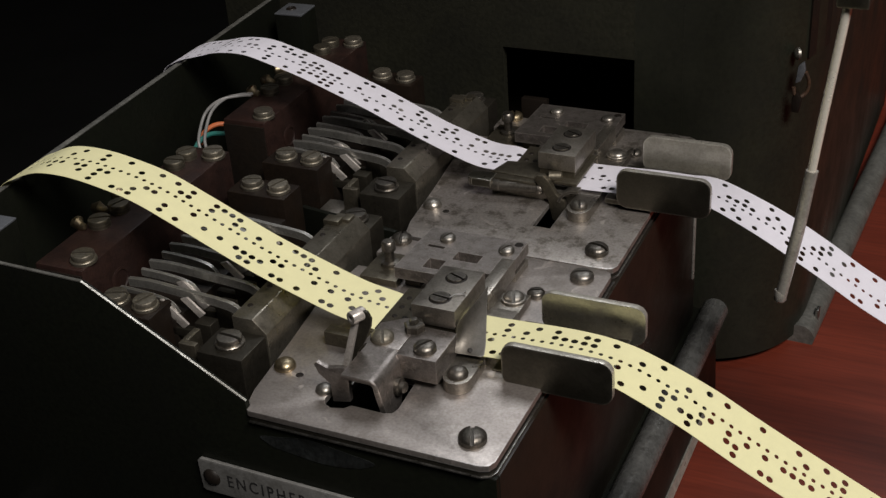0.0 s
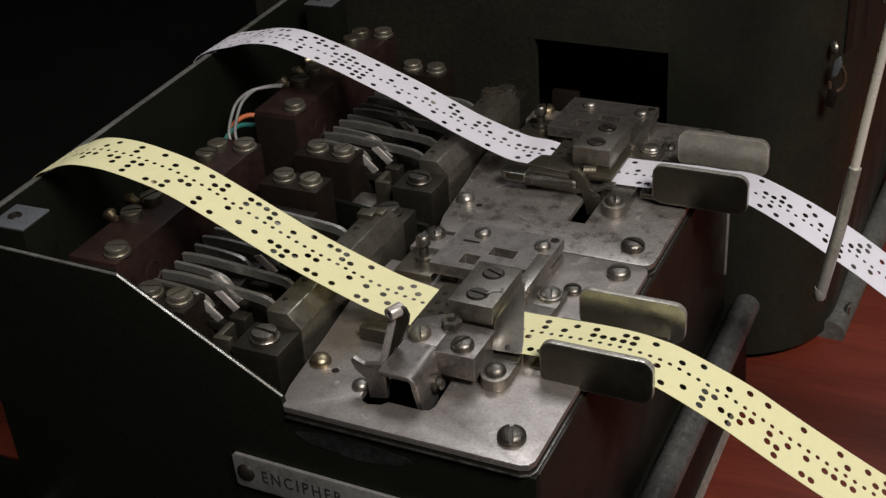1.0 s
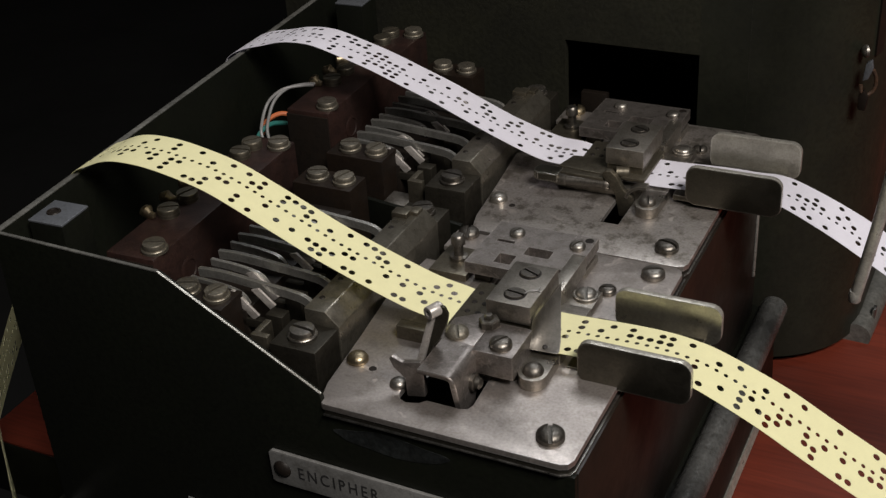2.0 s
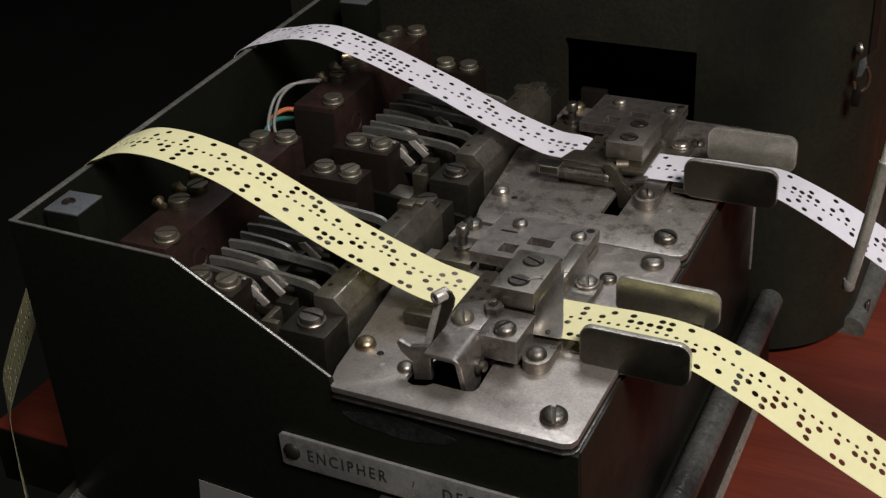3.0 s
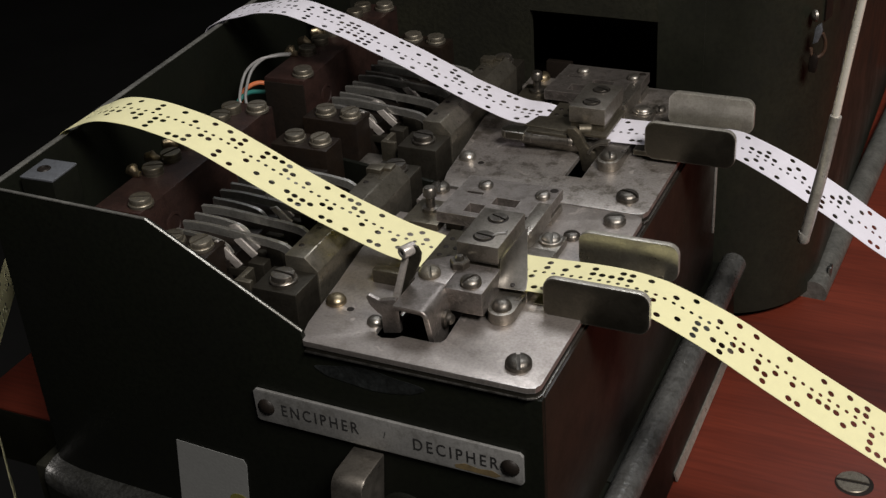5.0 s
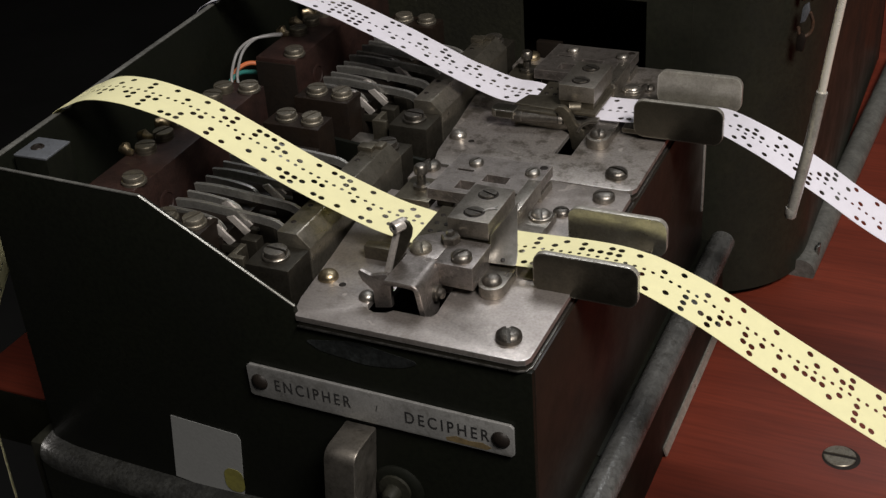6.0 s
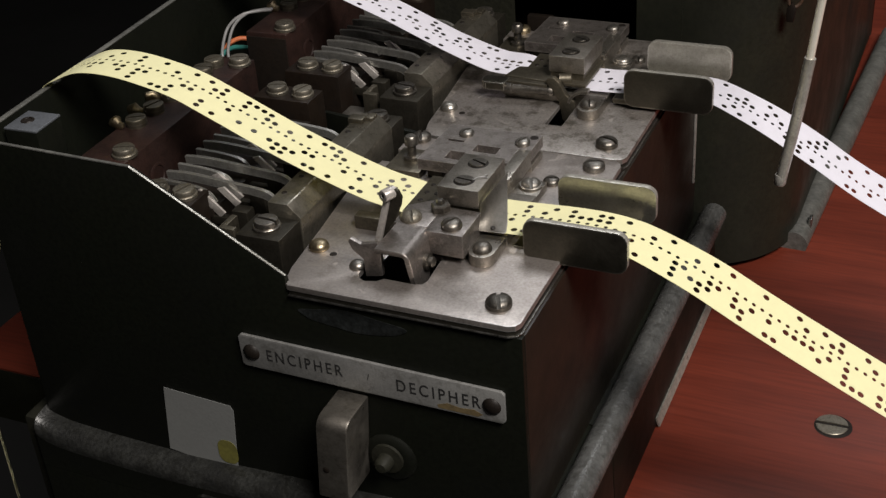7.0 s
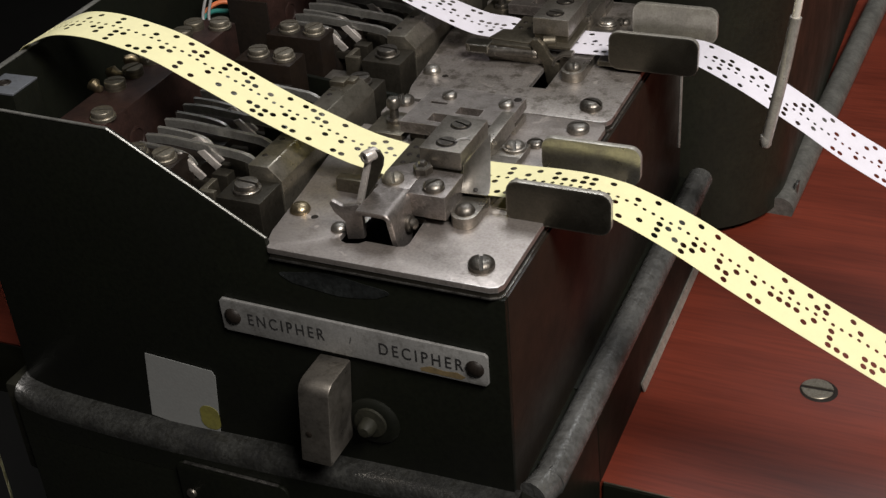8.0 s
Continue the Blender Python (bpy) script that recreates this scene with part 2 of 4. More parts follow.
# ---- mesh helpers (millimetres) ----
def finish(bm, smooth=40):
    bmesh.ops.scale(bm, vec=(MM, MM, MM), verts=bm.verts)
    bmesh.ops.recalc_face_normals(bm, faces=bm.faces)
    limit = radians(smooth)
    for f in bm.faces:
        f.smooth = True
    for e in bm.edges:
        e.smooth = e.calc_face_angle(4) < limit if len(e.link_faces) == 2 else False
    me = bpy.data.meshes.new("mesh")
    bm.to_mesh(me)
    bm.free()
    return me


def part(name, bm, material, parent, label="", at=None):
    """One mesh under a thing or a part; at: a pose in millimetres relative to the thing."""
    me = bm if isinstance(bm, bpy.types.Mesh) else finish(bm)
    if not me.materials:
        me.materials.append(material)
    me.name = name
    ob = new(name, me)
    ob.parent = parent
    if at is not None:
        m = at.copy()
        m.translation = m.translation * MM
        ob.matrix_basis = m
    if label:
        ob["label"] = label
    return ob


def thing(name, x, y, z, label, category, group="", kind="", rz=0):
    e = new(name)
    e.empty_display_size = 0.01
    e.matrix_basis = pose(x * MM, y * MM, z * MM, 0, 0, rz)
    return tagged(e, label, category, group, kind)


def bevel(bm, r, segments=2, edges=None):
    if r > 0:
        bmesh.ops.bevel(bm, geom=list(edges or bm.edges), offset=r, segments=segments, profile=0.6, affect="EDGES")
    return bm


def box(x0, x1, y0, y1, z0, z1, r=0.3, bm=None):
    b = bmesh.new()
    bmesh.ops.create_cube(b, size=1, matrix=Matrix.Translation(((x0 + x1) / 2, (y0 + y1) / 2, (z0 + z1) / 2)) @ Matrix.Diagonal((x1 - x0, y1 - y0, z1 - z0, 1)))
    bevel(b, r)
    return joined(bm, b)


def joined(bm, b):
    if bm is None:
        return b
    me = bpy.data.meshes.new("tmp")
    b.to_mesh(me)
    b.free()
    bm.from_mesh(me)
    bpy.data.meshes.remove(me)
    return bm


def prism(points, depth, axis="z", base=0.0, r=0.25, bm=None):
    """An outline (2D points) given depth along an axis."""
    b = bmesh.new()
    place = {"z": lambda u, v, w: (u, v, w), "y": lambda u, v, w: (u, w, v), "x": lambda u, v, w: (w, u, v)}[axis]
    vs = [b.verts.new(place(u, v, base)) for u, v in points]
    f = b.faces.new(vs)
    ext = bmesh.ops.extrude_face_region(b, geom=[f])
    vec = place(0, 0, depth)
    bmesh.ops.translate(b, vec=vec, verts=[g for g in ext["geom"] if isinstance(g, bmesh.types.BMVert)])
    bmesh.ops.recalc_face_normals(b, faces=b.faces)
    bevel(b, r)
    return joined(bm, b)


def rounded(x0, x1, y0, y1, r, corners=(1, 1, 1, 1), n=5):
    """Outline of a rectangle with rounded corners: lower left, lower right, upper right, upper left."""
    pts = []
    for (cx, cy, a), on in zip(((x0, y0, 180), (x1, y0, 270), (x1, y1, 0), (x0, y1, 90)), corners):
        if not on:
            pts.append((cx, cy))
            continue
        ox, oy = (x0 + r if cx == x0 else x1 - r), (y0 + r if cy == y0 else y1 - r)
        for k in range(n + 1):
            t = radians(a + 90 * k / n)
            pts.append((ox + r * math.cos(t), oy + r * math.sin(t)))
    return pts


def lathe(profile, n=20, bm=None, m=None):
    """Turned round z from (radius, height) pairs."""
    b = bmesh.new()
    rings = []
    for r, z in profile:
        if r < 1e-6:
            rings.append([b.verts.new((0, 0, z))])
        else:
            rings.append([b.verts.new((r * math.cos(2 * math.pi * k / n), r * math.sin(2 * math.pi * k / n), z)) for k in range(n)])
    for p, q in zip(rings, rings[1:]):
        for k in range(n):
            j = (k + 1) % n
            if len(p) == 1 and len(q) == 1:
                continue
            if len(p) == 1:
                b.faces.new((p[0], q[k], q[j]))
            elif len(q) == 1:
                b.faces.new((p[k], q[0], p[j]))
            else:
                b.faces.new((p[k], p[j], q[j], q[k]))
    if m is not None:
        bmesh.ops.transform(b, matrix=m, verts=b.verts)
    return joined(bm, b)


def slotted(r, rings, floor, slot):
    """Screw head: two half-rings of (radius factor, height) either side of a slot, on a disc up to the slot's floor."""
    b = lathe([(0, 0), (r, 0), (r, floor), (0, floor)], 24)
    for side in (0, 1):
        loops = []
        for f, z in rings:
            rr = r * f
            a0 = math.asin(min(0.95, slot / 2 / rr))
            loop = []
            for k in range(13):
                a = a0 + (math.pi - 2 * a0) * k / 12 + math.pi * side
                loop.append(b.verts.new((rr * math.cos(a), rr * math.sin(a), z)))
            loops.append(loop)
        for p, q in zip(loops, loops[1:]):
            for k in range(13):
                j = (k + 1) % 13
                b.faces.new((p[k], p[j], q[j], q[k]))
        b.faces.new(loops[-1])
    return b


SCREWS = {}


def screw(parent, x, y, z, r=3.0, turn=30, material=None, style="dome", name="screw", label="", washer=0.0):
    """A screw whose head sits on z: dome (slotted), cheese (slotted cylinder), ball (plain dome), counter (sunk flush) or hex."""
    material = material or SCREW
    key = (style, round(r, 1), material.name, washer)
    if key not in SCREWS:
        if style == "dome":
            b = slotted(r, [(1, 0.3 * r), (0.97, 0.42 * r), (0.86, 0.56 * r), (0.66, 0.68 * r), (0.4, 0.74 * r)], 0.3 * r, 0.3 * r)
        elif style == "cheese":
            b = slotted(r, [(1, 0.35 * r), (1, 0.72 * r), (0.95, 0.8 * r), (0.6, 0.84 * r)], 0.35 * r, 0.28 * r)
        elif style == "counter":
            b = slotted(r, [(1, 0.02), (1, 0.3), (0.97, 0.42), (0.6, 0.46)], 0.02, 0.3 * r)
        elif style == "hex":
            b = lathe([(0, 0), (r * 1.05, 0), (r * 1.05, 0.7 * r), (r * 0.9, 0.85 * r), (0.5 * r, 0.85 * r), (0.5 * r, 1.05 * r), (0.35 * r, 1.3 * r), (0, 1.35 * r)], 6)
        else:
            b = lathe([(0, 0), (r, 0), (r, 0.16 * r), (0.95 * r, 0.34 * r), (0.82 * r, 0.54 * r), (0.6 * r, 0.7 * r), (0.32 * r, 0.79 * r), (0, 0.82 * r)], 24)
        if washer:
            b = lathe([(0, -0.05), (r * washer, -0.05), (r * washer, 0.25 * r), (r * (washer - 0.06), 0.31 * r), (0, 0.31 * r)], 24, b)
        me = finish(b, 35)
        me.materials.append(material)
        SCREWS[key] = me
    return part(name, SCREWS[key], material, parent, label, pose(x, y, z, 0, 0, turn))


def tube(points, r, n=8, bm=None, smooth_steps=6):
    """A round bar swept along a smooth line through points."""
    pts = spline(points, smooth_steps)
    b = bmesh.new()
    rings = []
    up = Vector((0.13, 0.31, 0.94))
    for i, p in enumerate(pts):
        t = (pts[min(i + 1, len(pts) - 1)] - pts[max(i - 1, 0)]).normalized()
        u = t.cross(up).normalized()
        w = u.cross(t)
        rings.append([b.verts.new(p + r * (math.cos(2 * math.pi * k / n) * u + math.sin(2 * math.pi * k / n) * w)) for k in range(n)])
    for p, q in zip(rings, rings[1:]):
        for k in range(n):
            b.faces.new((p[k], p[(k + 1) % n], q[(k + 1) % n], q[k]))
    b.faces.new(rings[0][::-1])
    b.faces.new(rings[-1])
    return joined(bm, b)


def spline(points, steps=6):
    P = [Vector(p) for p in points]
    if len(P) < 3 or steps < 2:
        return P
    out = []
    for i in range(len(P) - 1):
        a, b, c, d = P[max(i - 1, 0)], P[i], P[i + 1], P[min(i + 2, len(P) - 1)]
        for k in range(steps):
            t = k / steps
            out.append(0.5 * ((2 * b) + (c - a) * t + (2 * a - 5 * b + 4 * c - d) * t * t + (3 * b - a - 3 * c + d) * t ** 3))
    out.append(P[-1])
    return out


def ribbon(path, y0, y1, thick, r=0.15, bm=None, steps=6):
    """A strip bent along a line in (x, z), between two depths."""
    pts = spline([(x, 0, z) for x, z in path], steps)
    b = bmesh.new()
    rows = []
    for i, p in enumerate(pts):
        t = (pts[min(i + 1, len(pts) - 1)] - pts[max(i - 1, 0)]).normalized()
        nrm = Vector((-t.z, 0, t.x)) * thick / 2
        rows.append([b.verts.new((p.x + s * nrm.x, y, p.z + s * nrm.z)) for s, y in ((-1, y0), (1, y0), (1, y1), (-1, y1))])
    for p, q in zip(rows, rows[1:]):
        for k in range(4):
            b.faces.new((p[k], p[(k + 1) % 4], q[(k + 1) % 4], q[k]))
    b.faces.new(rows[0])
    b.faces.new(rows[-1][::-1])
    return joined(bm, b)


# ---- room and table ----
def room_panel(name, x0, x1, y0, y1, z0, z1, material, label):
    me = finish(box(x0, x1, y0, y1, z0, z1, 0))
    me.materials.append(material)
    return tagged(new(name, me), label, name.split("_")[0], kind="structure")


room_panel("floor", -2600, 2600, -2600, 2600, -800, -760, WALL, "dark plain floor of the room")
room_panel("ceiling", -2600, 2600, -2600, 2600, 1800, 1840, CEIL, "dim plain ceiling over the table")
room_panel("wall_north", -2600, 2600, 2600, 2660, -760, 1800, WALL, "dark painted wall behind the machine")
room_panel("wall_south", -2600, 2600, -2660, -2600, -760, 1800, WALL, "dark painted wall facing the machine")
room_panel("wall_west", -2660, -2600, -2600, 2600, -760, 1800, WALL, "dark painted side wall of the room")
room_panel("wall_east", 2600, 2660, -2600, 2600, -760, 1800, WALL, "dark painted side wall of the room")

table = thing("table", 150, 250, 0, "reddish-brown mahogany table top under the machine", "table")
part("tabletop", box(-381, 460, -208.4, 420, -24, 0, 0.8), WOOD, table)
for lx in (-340, 420):
    for ly in (-165, 380):
        part("leg", box(lx - 22, lx + 22, ly - 22, ly + 22, -760, -24, 2), WOOD, table)
part("screw_recess", lathe([(5.9, 0.04), (5.2, 0.1), (0, 0.1)], 24), INSUL, table, "", pose(68.5 - 150, 102.6 - 250, 0))
screw(table, 68 - 150, 103 - 250, 0.05, 5.0, 2, PLATED, "counter", label="sunk slotted tarnished screw in the wood")
part("edge_strip", box(-133, 460, -209.4, -208.45, -24, -0.5, 0.3), BLACK, table, "dark strip along the table edge")
# Thin metal line drawn for the reflection along the rounded table edge.
part("edge_trim", box(-133, 460, -209.0, -208.45, -0.45, 0.12, 0.15), DARKSTEEL, table, "thin line painting the reflection on the table's rounded edge")
part("edge_strip", box(-381, -296, -208.9, -208.45, -24, -0.6, 0.1), BLACK, table, "dark strip along the table edge")
stand = thing("machine_stand", -65, 15, -760, "black-painted stand that carries the front of the machine", "stand")
part("pedestal", box(-80, 70, -20, 26, 0, 699, 1), BLACK, stand)


# ---- housing of the readers: open-topped black box on a cast base ----
housing = thing("reader_housing", 0, 0, 0, "black-painted open-topped metal housing with a worn cast base, on the table", "machine housing")
front = [(-143, 32), (8.5, 32), (8.2, 95.2), (-52.5, 95.2), (-53.5, 100.3), (-94, 124.2), (-143.5, 125.2)]
part("front_wall", prism(front, 1.6, "y", -7, 0.25), BLACK, housing)
# Browner than the other walls: the table's reflection is partly in its colour.
part("right_wall", box(6.6, 8.4, -5.4, 160, 32, 95.2, 0.3), GLOSSY, housing)
left = prism([(-6, 32), (180, 32), (180, 126), (-6, 125.2)], 1.6, "x", -143.5, 0.2)
bmesh.ops.rotate(left, cent=(-143.4, -7, 0), matrix=Matrix.Rotation(radians(2.4), 3, "Z"), verts=left.verts)
part("left_wall", left, BLACK, housing)
rim = prism([(-6, 125.25), (180, 126.05), (180, 126.35), (-6, 125.6)], 1.7, "x", -143.55, 0.05)
bmesh.ops.rotate(rim, cent=(-143.4, -7, 0), matrix=Matrix.Rotation(radians(2.4), 3, "Z"), verts=rim.verts)
part("worn_edge", rim, RAIL, housing, "paint worn grey along the edge")
part("bottom_plate", box(-141, 6.8, -5, 165, 80, 82, 0), BLACK, housing)
divider = box(-17, 17, -0.8, 0.8, 82.2, 97.0, 0.3)
part("divider", divider, BLACK, housing, "thin black partition between the readers", pose(-75, 83.2, 0, 0, 0, -9))
# bare bright line along the top edge of the front wall
trim = ribbon([(-53.2, 100.65), (-94, 124.65)], -7.06, -6.5, 0.2, steps=1)
part("worn_edge", trim, RIM, housing, "paint worn to bright metal along the edge")
part("worn_edge", ribbon([(-94, 124.6), (-143.5, 125.6)], -7.06, -6.2, 0.3, steps=1), RAIL, housing)
# base moulding: a rounded ridge along the front and the right side, over a lower skirt
def shoulder(stations):
    """Rounded top of the cast base along the front, from (x, height) stations."""
    b = bmesh.new()
    rows = []
    for x, h in stations:
        prof = [(-6.0, h + 4.4), (-8.4, h + 4.2)] + [(-9.4 - 4.2 * math.sin(radians(a)), h - 0.2 + 4.2 * math.cos(radians(a))) for a in range(0, 106, 15)] + [(-13.5, 20), (-6.0, 20)]
        rows.append([b.verts.new((x, y, z)) for y, z in prof])
    n = len(rows[0])
    for p, q in zip(rows, rows[1:]):
        for k in range(n):
            f = b.faces.new((p[k], q[k], q[(k + 1) % n], p[(k + 1) % n]))
            f.material_index = int(k >= n - 3)
    b.faces.new(rows[0]).material_index = 1
    b.faces.new(rows[-1][::-1]).material_index = 1
    me = finish(b)
    me.materials.append(WORN)
    me.materials.append(BLACK)
    return me


line = spline([(-144, 0, 33), (-142.4, 0, 31.6), (-139, 0, 30.4), (-133, 0, 29.4), (-118, 0, 28.6), (-92, 0, 28.2), (-55, 0, 29.8), (-22, 0, 31.4), (10, 0, 32.4)], 5)
# Front dark, right side pale: the light on the base is in its paint.
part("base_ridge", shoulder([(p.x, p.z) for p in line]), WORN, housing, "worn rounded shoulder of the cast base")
part("base_ridge", tube([(12.0, -4, 33.4), (13.6, 3, 33.2), (14.0, 20, 33), (14.4, 166, 33)], 4.4, 18), RIDGE, housing, "rubbed rounded ridge of the cast base, paler for the light on it")
part("front_skirt", box(-144.2, 9.8, -13.45, -5.5, -60, 20.5, 0.4), BLACK, housing)
part("side_skirt", prism([(6, -60), (16.4, -60), (16.4, 2), (15.2, 33), (6, 34)], 52.6, "y", -12.4, 0.8), BLACK, housing)
part("side_skirt", prism([(6, 0.4), (16.4, 0.4), (15.2, 33), (6, 34)], 124, "y", 40.4, 0.3), BLACK, housing)
# Pale strip paints the glint on the skirt's lower rim.
part("skirt_rim", ribbon([(16.5, 4.0), (16.9, 2.6), (17.5, 0.9)], 84, 160, 0.6), RIM, housing, "bright rim at the table, its glint put into the colour")
part("left_skirt", box(-151, -141, -10, 175, 0.5, 34, 1.5), CRINKLE, housing)
part("front_plate", prism(rounded(-90, -54.6, -20, 25, 2.5), 1.0, "y", -14.5, 0.2), BLACK, housing, "black plate screwed to the base")

part("front_plate_edge", box(-87.4, -57.2, -14.62, -13.6, 24.9, 25.3, 0.1), EDGE, housing, "bright worn edge of the plate")
screw_head = lathe([(0, 0), (1.6, 0), (1.4, 0.7), (0, 1.0)], 14)
part("plate_screw", screw_head, SCREW, housing, "", pose(-86.5, -14.6, 14, 90, 0, 0))

scuff = [(-36 + 14.5 * math.cos(a) * (1 + 0.06 * math.sin(a * 5)), 90.6 + 2.7 * math.sin(a) * (1 + 0.12 * math.sin(a * 4 + 1))) for a in np.arange(0, 6.28, 0.16)]
part("scuffed_paint", prism(scuff, 0.12, "y", -7.11, 0), SCUFF, housing, "paint scuffed thin under the plate")
# name plate
plate = part("name_plate", prism([(-69.4, 71.2), (-68.4, 70.7), (2.8, 69.9), (3.5, 70.7), (3.5, 78.5), (2.7, 79.3), (-68.8, 80.5), (-69.6, 79.7)], 0.9, "y", -8.05, 0.15), LABEL, housing, "aluminium name plate engraved ENCIPHER / DECIPHER")


def lettering(text, x, z, size, parent, y=-8.1, width=0.85, space=1.25):
    cu = bpy.data.curves.new("text", "FONT")
    cu.body, cu.size, cu.extrude, cu.space_character = text, size * MM, 0.00003, space
    cu.align_x, cu.align_y, cu.offset = "LEFT", "CENTER", 0.00003
    ob = new("text_tmp", cu)
    dg = bpy.context.evaluated_depsgraph_get()
    me = bpy.data.meshes.new_from_object(ob.evaluated_get(dg))
    bpy.data.objects.remove(ob)
    me.materials.clear()
    me.materials.append(INK)
    o = new("engraving", me)
    o.parent = parent
    o.matrix_basis = pose(x * MM, y * MM, z * MM, 90, 0, 0) @ Matrix.Diagonal((width, 1, 1, 1))
    return o


lettering("ENCIPHER", -61.9, 75.3, 4.9, plate, width=0.76, space=1.38)
lettering("/", -33.0, 75.4, 2.6, plate)
lettering("DECIPHER", -25.2, 74.7, 4.9, plate, width=0.78, space=1.38)
for sx in (-66.2, 0.2):
    part("plate_screw", lathe([(0, 0), (2.4, 0), (2.3, 0.3), (1.5, 0.8), (0.8, 1.05), (0, 1.1)], 18), INSUL, plate, "dark round screw", pose(sx, -8.05, 75.4 if sx < -30 else 74.6, 90, 0, 0))

part("stain", prism([(-14, 70.7), (-3.5, 70.5), (-2.2, 71.4), (-4.5, 72.4), (-8, 72.0), (-11.5, 72.6), (-14.2, 71.6)], 0.06, "y", -8.1, 0), RUSTY, plate, "brown corrosion stain")
sticker = part("sticker", prism([(-98.1, 55.6), (-100.6, 33.2), (-80.4, 30.6), (-78.2, 32.0), (-76.2, 52.8), (-77.0, 54.4)], 0.15, "y", -7.3, 0), STICKER, housing, "blank grey paper sticker, curling at a corner")
part("stain", prism(rounded(-83.6, -77.4, 33.4, 41.5, 2.6), 0.1, "y", -7.42, 0), GLUE, sticker, "yellowed glue spot")

# change-over lever on the front
grip = prism([(-19.8, 43)] + [(-16.6 - 3.2 * math.cos(radians(a)), 65.6 + 3.2 * math.sin(radians(a))) for a in range(0, 91, 15)] + [(-7.2, 68.8), (-7.2, 43)], 8.6, "x", -43.4, 0)
bevel(grip, 0.6, 2, [e for e in grip.edges if e.calc_face_angle(0) > 1.0])
for v in grip.verts:
    v.co.x += (v.co.z - 56) * 0.085
lever = part("lever", grip, BLOCK, housing, "worn steel change-over lever")
part("lever_hole", lathe([(0.95, 0), (0.7, 0.15), (0, 0.15)], 12), INSUL, lever, "", pose(-41.2, -19.85, 52.5, 90, 0, 0))
part("lever_collar", lathe([(0, 0), (7.2, 0), (7.2, 0.5), (6.2, 1.3), (4.4, 1.4), (0, 1.4)], 22), BLACK, lever, "worn painted collar", pose(-29.2, -6.9, 50.0, 90, 0, 0))
part("lever_shaft", lathe([(0, 1), (4.6, 1), (4.4, 2.2), (2.4, 2.6), (2.2, 5), (1.4, 6), (0, 6.2)], 18), CRINKLE, lever, "dark pivot of the lever", pose(-29.6, -6.8, 50.4, 90, 0, 0))

# corner brackets
for by, bx in ((8, -135.5), (169, -138.6)):
    br = thing("corner_bracket", bx, by, 105, "dull steel corner bracket with a tapped hole, in the housing", "bracket", "corner brackets", rz=2.4)
    bb = box(-5.2, 5.2, -5.4, 5.4, -24, 19.0, 0.4)
    part("block", bb, BLACK, br)
    part("top_face", box(-5.2, 5.2, -5.4, 5.4, 19.0, 19.6, 0.2), SLATE, br, "paler blue-grey top face")
    part("tapped_hole", lathe([(1.9, 19.6), (1.7, 19.9), (1.25, 19.9), (1.15, 19.64), (0, 19.64)], 18), INSUL, br, "dark threaded hole", pose(-1.4, 0, 0))


# ---- main cabinet behind ----
cabinet = thing("machine_cabinet", 0, 0, 0, "tall black-painted cabinet standing behind the tape readers", "machine cabinet")
W = 177
slot = (-63.8, -18.0, 80, 115.2)
TOP = 240
part("front_panel", box(-170, slot[0], W, W + 3, 2, TOP, 0), CRINKLE, cabinet)
part("front_panel", box(slot[1], -2.02, W, W + 3, 2, TOP, 0), CABINET, cabinet)
part("lintel_panel", box(slot[0], slot[1], W, W + 3, slot[3], TOP, 0), CRINKLE, cabinet)
part("sill_panel", box(slot[0], slot[1], W, W + 3, 2, slot[2], 0), CRINKLE, cabinet)
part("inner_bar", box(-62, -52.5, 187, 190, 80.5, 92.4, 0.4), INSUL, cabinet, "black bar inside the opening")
# Dark sheet added behind the opening for the unlit inside of the cabinet.
part("dark_backing", box(slot[0] - 40, slot[1] + 10, W + 30, W + 32, 50, 170, 0), INSUL, cabinet)
arc = [(-2 + 39 * math.sin(radians(a)), 216 - 39 * math.cos(radians(a))) for a in range(0, 91, 6)]
inner = [(-2 + 36 * math.sin(radians(a)), 216 - 36 * math.cos(radians(a))) for a in range(90, -1, -6)]
part("corner_panel", prism(arc + [(37, 420), (34, 420)] + inner, TOP - 3, "z", 3, 0), CABINET, cabinet, "curved black corner of the cabinet")
part("seam", box(8.42, 9.1, 155.4, 156.8, 50, 82, 0.2), CHROME, cabinet, "bright worn seam")
part("base_rail", tube([(37.4, 204, 2.2), (40.6, 275, 2.2), (47, 420, 2.2)], 5.2, 18), RAIL, cabinet, "worn rounded rail along the base")
# Small bright box set on the rail as its highlight.
part("rail_glint", box(41.0, 42.2, 213, 217, 4, 9, 0.3), EDGE, cabinet, "bright patch added for the glint on the rail")
part("back_panel", box(-170, 37, 418, 421, 2, TOP, 0), CRINKLE, cabinet)
part("side_panel", box(-173, -170, W, 420, 2, TOP, 0), CRINKLE, cabinet)
part("top_panel", box(-173, 37, W, 421, TOP, TOP + 3, 0), CRINKLE, cabinet)
tube_end = lathe([(0, 0), (2.0, 0), (2.0, 0.8), (1.2, 1.6), (0, 1.8)], 16)
part("terminal_screw", tube_end, BRIGHT, cabinet, "", pose(31.4, 191.5, 117, 90, 0, -62))
part("terminal_lug", prism([(31.2, 108), (33.0, 109), (34.2, 112.6), (33.6, 115.6), (31.8, 114)], 2.0, "y", 188, 0.6), SLATE, cabinet, "small grey metal lug")
